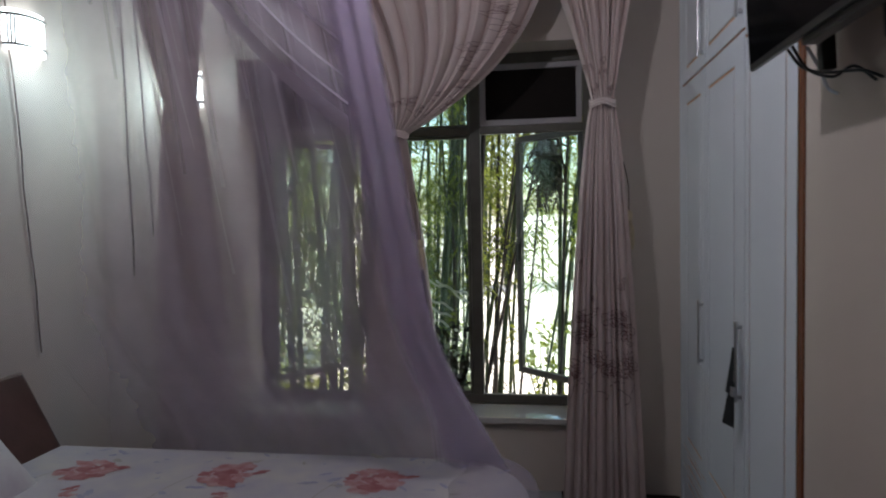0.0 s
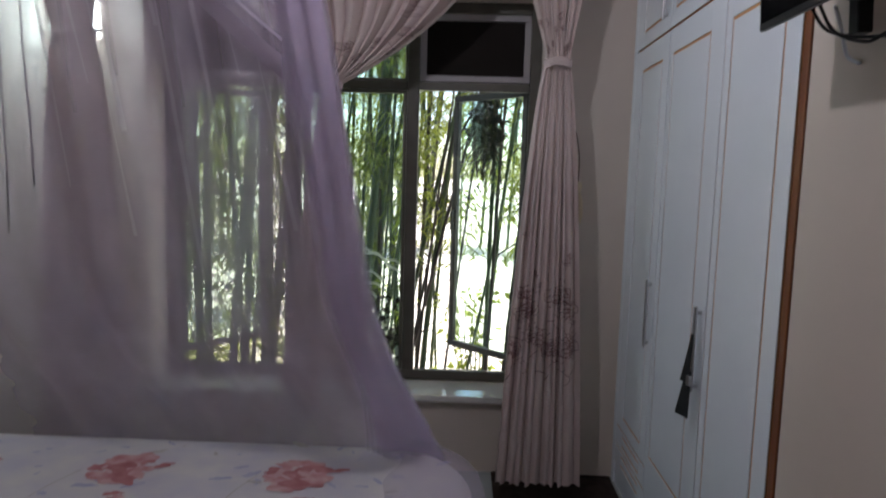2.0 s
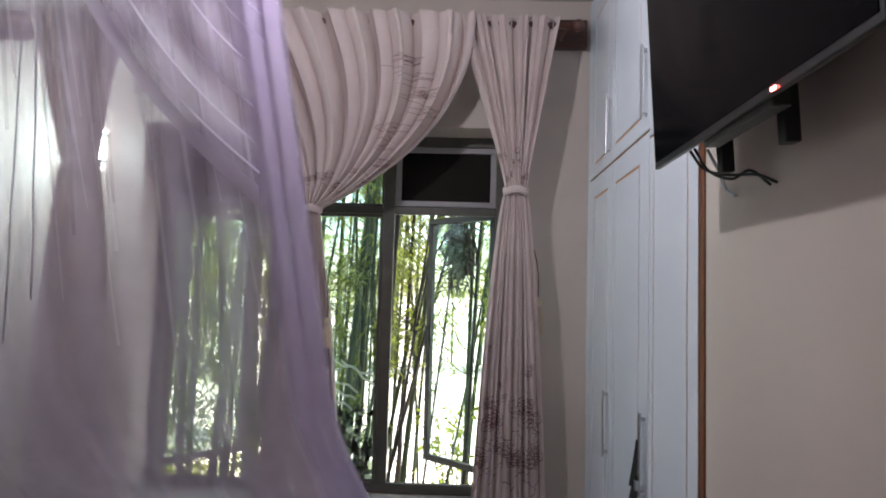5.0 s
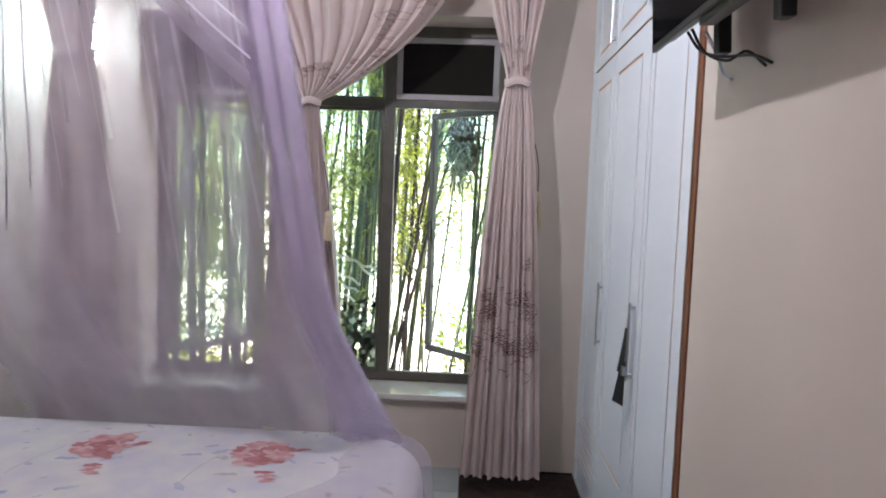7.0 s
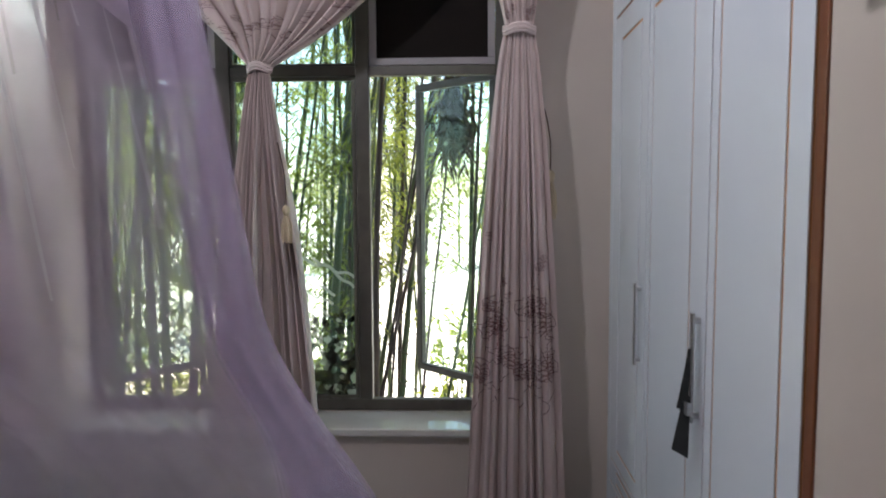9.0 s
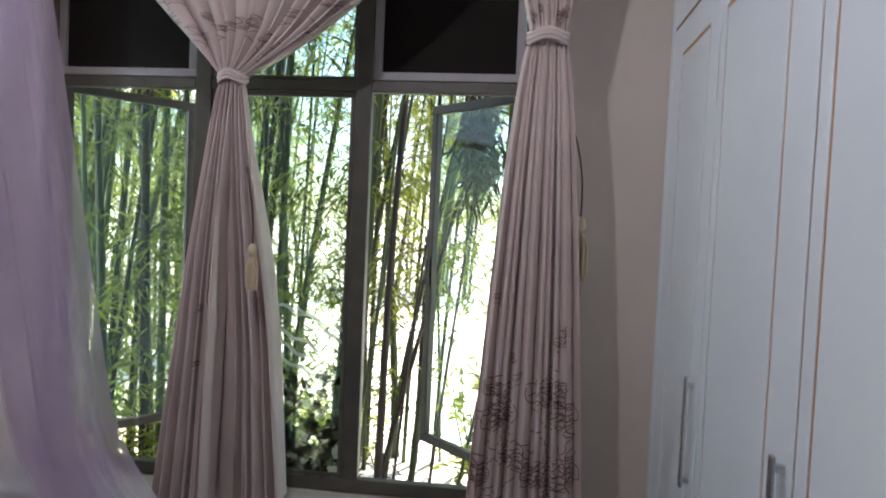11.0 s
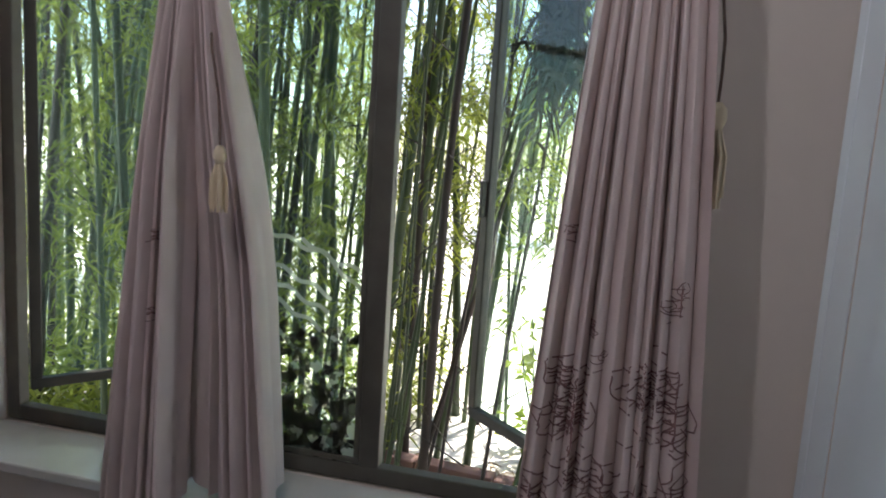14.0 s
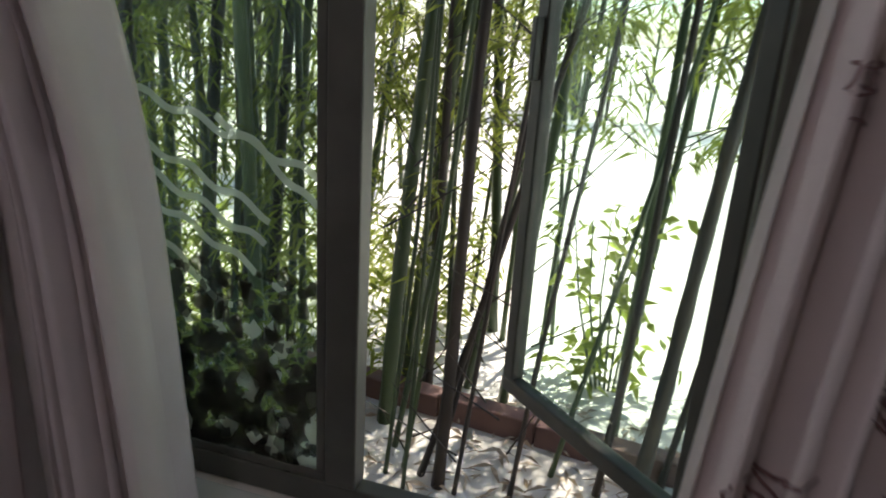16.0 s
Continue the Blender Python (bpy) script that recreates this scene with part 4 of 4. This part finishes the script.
def clump(cx, cy, count, spread, label, dark=0.2, r=(0.014, 0.028), height=(4.5, 6.5), twig=26, zmin=0.3, leaf=1.0, lean=0.15):
    c = thing("bamboo_clump", label, "bamboo", "bamboo clumps outside")
    lv = Leaves()
    tw = bmesh.new()
    for _ in range(count):
        x, y = cx + rb.gauss(0, spread), cy + rb.gauss(0, spread * 0.5)
        y = max(4.75, y)
        pts = culm_points(x, y, rb.gauss(lean, 0.45), rb.gauss(0.1, 0.3), rb.uniform(*height))
        # dark: share of stems in the near-black colour that stands for backlight
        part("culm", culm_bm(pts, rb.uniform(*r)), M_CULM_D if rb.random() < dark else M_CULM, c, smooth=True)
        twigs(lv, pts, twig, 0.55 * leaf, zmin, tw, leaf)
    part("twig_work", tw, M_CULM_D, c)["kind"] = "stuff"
    ob = new("leaves", lv.mesh("leaves", M_LEAF))
    ob.parent = c
    tagged(ob, "narrow green bamboo leaves", kind="stuff")


# a fan of stems rising beside the open sash: base x, base y, lean for each metre of height, radius, 1 for the backlit
# near-black or 0 for green
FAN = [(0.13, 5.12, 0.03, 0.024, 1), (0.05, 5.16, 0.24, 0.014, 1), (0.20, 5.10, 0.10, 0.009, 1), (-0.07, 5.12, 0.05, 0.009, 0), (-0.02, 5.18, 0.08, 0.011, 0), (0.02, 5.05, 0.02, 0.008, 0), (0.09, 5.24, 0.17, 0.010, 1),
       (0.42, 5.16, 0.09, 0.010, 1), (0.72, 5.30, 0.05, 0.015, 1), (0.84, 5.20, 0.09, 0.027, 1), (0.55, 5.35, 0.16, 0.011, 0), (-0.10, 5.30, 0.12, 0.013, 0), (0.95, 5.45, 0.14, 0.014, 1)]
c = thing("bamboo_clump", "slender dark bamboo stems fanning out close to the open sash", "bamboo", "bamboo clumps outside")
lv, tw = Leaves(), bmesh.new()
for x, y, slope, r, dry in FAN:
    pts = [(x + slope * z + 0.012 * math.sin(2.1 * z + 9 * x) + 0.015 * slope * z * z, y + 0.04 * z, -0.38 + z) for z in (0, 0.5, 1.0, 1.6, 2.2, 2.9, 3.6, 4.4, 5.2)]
    # dry picks the stem colour darkened for backlight
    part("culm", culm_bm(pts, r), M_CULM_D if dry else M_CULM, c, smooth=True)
    twigs(lv, pts, 9, 0.5, 1.2, tw, 0.9)
for k in range(26):
    x, y, z = rb.uniform(-0.12, 0.45), rb.uniform(5.05, 5.3), rb.uniform(-0.36, 0.9)
    a = rb.uniform(0.3, 1.1) * rb.choice((-1, 1))
    ln = rb.uniform(0.15, 0.5)
    tube_bm([(x, y, z), (x + 0.5 * ln * math.sin(a), y - 0.02, z + 0.45 * ln * math.cos(a)), (x + ln * math.sin(a), y - 0.05, z + 0.95 * ln * math.cos(a))], [0.004, 0.003, 0.0015], 5, tw, cap=False)
for _ in range(3400):
    # unseen arching crowns, added overhead to shade the near stems and sash
    p = Vector((rb.uniform(-0.5, 1.5), rb.uniform(4.9, 6.3), rb.gauss(4.3, 0.5)))
    p.z = max(3.3, p.z)
    a = rb.uniform(0, math.tau)
    lv.add(p, (math.cos(a), math.sin(a), rb.uniform(-1.2, 0.1)), rb.uniform(0.09, 0.15), rb.uniform(0.016, 0.026))
part("twig_work", tw, M_CULM_D, c)["kind"] = "stuff"
ob = new("leaves", lv.mesh("leaves", M_LEAF))
ob.parent = c
tagged(ob, "narrow green bamboo leaves", kind="stuff")

for cx, cy, n in ((-2.4, 5.9, 13), (-1.6, 5.6, 12), (-0.95, 5.9, 12), (-0.45, 5.75, 9), (-3.3, 6.6, 11), (-0.2, 6.8, 7)):
    clump(cx, cy, n, 0.36, "tall clump of green bamboo behind the house", 0.2, (0.012, 0.034), (4.5, 6.5), 30, -0.25)
for cx, cy in ((1.35, 5.9), (2.3, 6.2), (0.7, 6.4), (3.4, 6.4), (-4.6, 6.6)):
    clump(cx, cy, 9, 0.45, "airy clump of green bamboo behind the house", 0.3, (0.010, 0.020), (4.5, 6.5), 60, 0.7)
for cx, cy in ((-5.2, 9.4), (-2.9, 9.2)):
    clump(cx, cy, 12, 0.7, "tall leafy bamboo deeper in the grove", 0.15, (0.018, 0.035), (4.5, 5.5), 40, -0.2, 1.25)
for cx, cy in ((-11.0, 19.0), (-6.0, 17.5), (-1.0, 18.5), (3.5, 18.0), (8.5, 18.5)):
    clump(cx, cy, 18, 1.6, "far clump of tall green bamboo", 0.1, (0.03, 0.045), (6.5, 9.0), 50, 1.2, 1.5)

under = Leaves()
for k in range(9500):
    x, y = (rb.uniform(-4.5, -0.15), rb.uniform(5.6, 7.6)) if k % 3 else (rb.uniform(-3.0, -0.55), rb.uniform(5.0, 5.7))
    z = -0.37 + min(1.3, rb.expovariate(2.2)) * (0.6 + 0.4 * math.sin(5 * x + 3 * y))
    under.add(Vector((x, y, max(-0.36, z))), (rb.uniform(-1, 1), rb.uniform(-1, 1), rb.uniform(-0.6, 0.9)), rb.uniform(0.08, 0.17), rb.uniform(0.014, 0.03))
tagged(new("undergrowth", under.mesh("undergrowth", M_LEAF)), "low leafy shoots and grass under the bamboo", "undergrowth", kind="stuff")

shrub = thing("shrub", "small bright green leafy shrub under the bamboo", "shrub")
sl = Leaves()
for _ in range(190):
    h = rb.random() ** 1.5
    sl.add(Vector((0.62 + rb.gauss(0, 0.16), 6.15 + rb.gauss(0, 0.14), -0.30 + 0.85 * h)), (rb.uniform(-1, 1), rb.uniform(-1, 1), rb.uniform(-0.6, 0.5)), rb.uniform(0.07, 0.13), rb.uniform(0.03, 0.055))
ob = new("leaves", sl.mesh("leaves", M_LEAF))
ob.parent = shrub
ob["kind"] = "stuff"
for k in range(6):
    part("stem", tube_bm([(0.62 + 0.02 * k, 6.15, -0.39), (0.50 + 0.05 * k, 6.12 + 0.02 * k, 0.1), (0.44 + 0.08 * k, 6.08 + 0.03 * k, 0.5)], [0.008, 0.006, 0.003], 6), M_CULM, shrub)

litter = Leaves()
for _ in range(2600):
    x, y = rb.uniform(-2.5, 3), rb.uniform(4.1, 5.9)
    a = rb.uniform(0, math.tau)
    litter.add(Vector((x, y, -0.372 + rb.uniform(0, 0.02))), (math.cos(a), math.sin(a), 0.05), rb.uniform(0.06, 0.13), rb.uniform(0.012, 0.024))
tagged(new("leaf_litter", litter.mesh("leaf_litter", M_LITTER)), "dry fallen bamboo leaves on the ground", "fallen leaves", kind="stuff")

nest = thing("dead_leaf_cluster", "dark hanging cluster of dead bamboo leaves", "dead leaves")
dl = Leaves()
for _ in range(420):
    p = Vector((rb.gauss(0.68, 0.045), rb.gauss(4.66, 0.04), rb.gauss(1.84, 0.12)))
    dl.add(p, (rb.uniform(-1, 1), rb.uniform(-1, 1), rb.uniform(-1.5, 0.2)), rb.uniform(0.06, 0.14), rb.uniform(0.014, 0.026))
ob = new("leaf_bunch", dl.mesh("leaf_bunch", M_DEAD))
ob.parent = nest
part("stalk", tube_bm([(0.68, 4.66, 1.75), (0.70, 4.68, 2.6), (0.82, 4.9, 4.2)], [0.006, 0.008, 0.01], 6), M_CULM_D, nest)

# ---- rug ----
rug = thing("rug", "dark brown woven rug lying beside the wardrobe", "rug")
# only the far end is seen; the rest is added to cut floor bounce
part("woven_body", sheet_bm(lambda u, v: Vector((lerp(0.735, 1.345, u), lerp(-0.9, 3.74, v), 0.002 + 0.012 * min(1.0, 14 * min(u, 1 - u, 7 * v, 7 - 7 * v)) + 0.0015 * math.sin(31 * u) * math.sin(47 * v))), 30, 60), M_RUG, rug, smooth=True)
for y in (-0.9, 3.74):
    part("hem", tube_bm([(0.737, y, 0.006), (1.343, y, 0.006)], 0.006, 6), M_RUG, rug)

# ---- floor tiles ----
tile_bm = box_bm(-0.2985, 0.2985, -0.2985, 0.2985, -0.010, 0.0, 0.0012)
tile_mesh = mesh_of(tile_bm, "tile", M_TILE)
for i in range(6):
    for j in range(10):
        cx, cy = XL + 0.3 + 0.6 * i, 3.462 - 0.6 * j + 0.3
        if cy + 0.3 > YW + 0.35 or cy - 0.3 < YB - 0.3:
            continue
        t = new("tile", tile_mesh)
        t.parent = floor
        t.location = (cx, cy, 0.0)
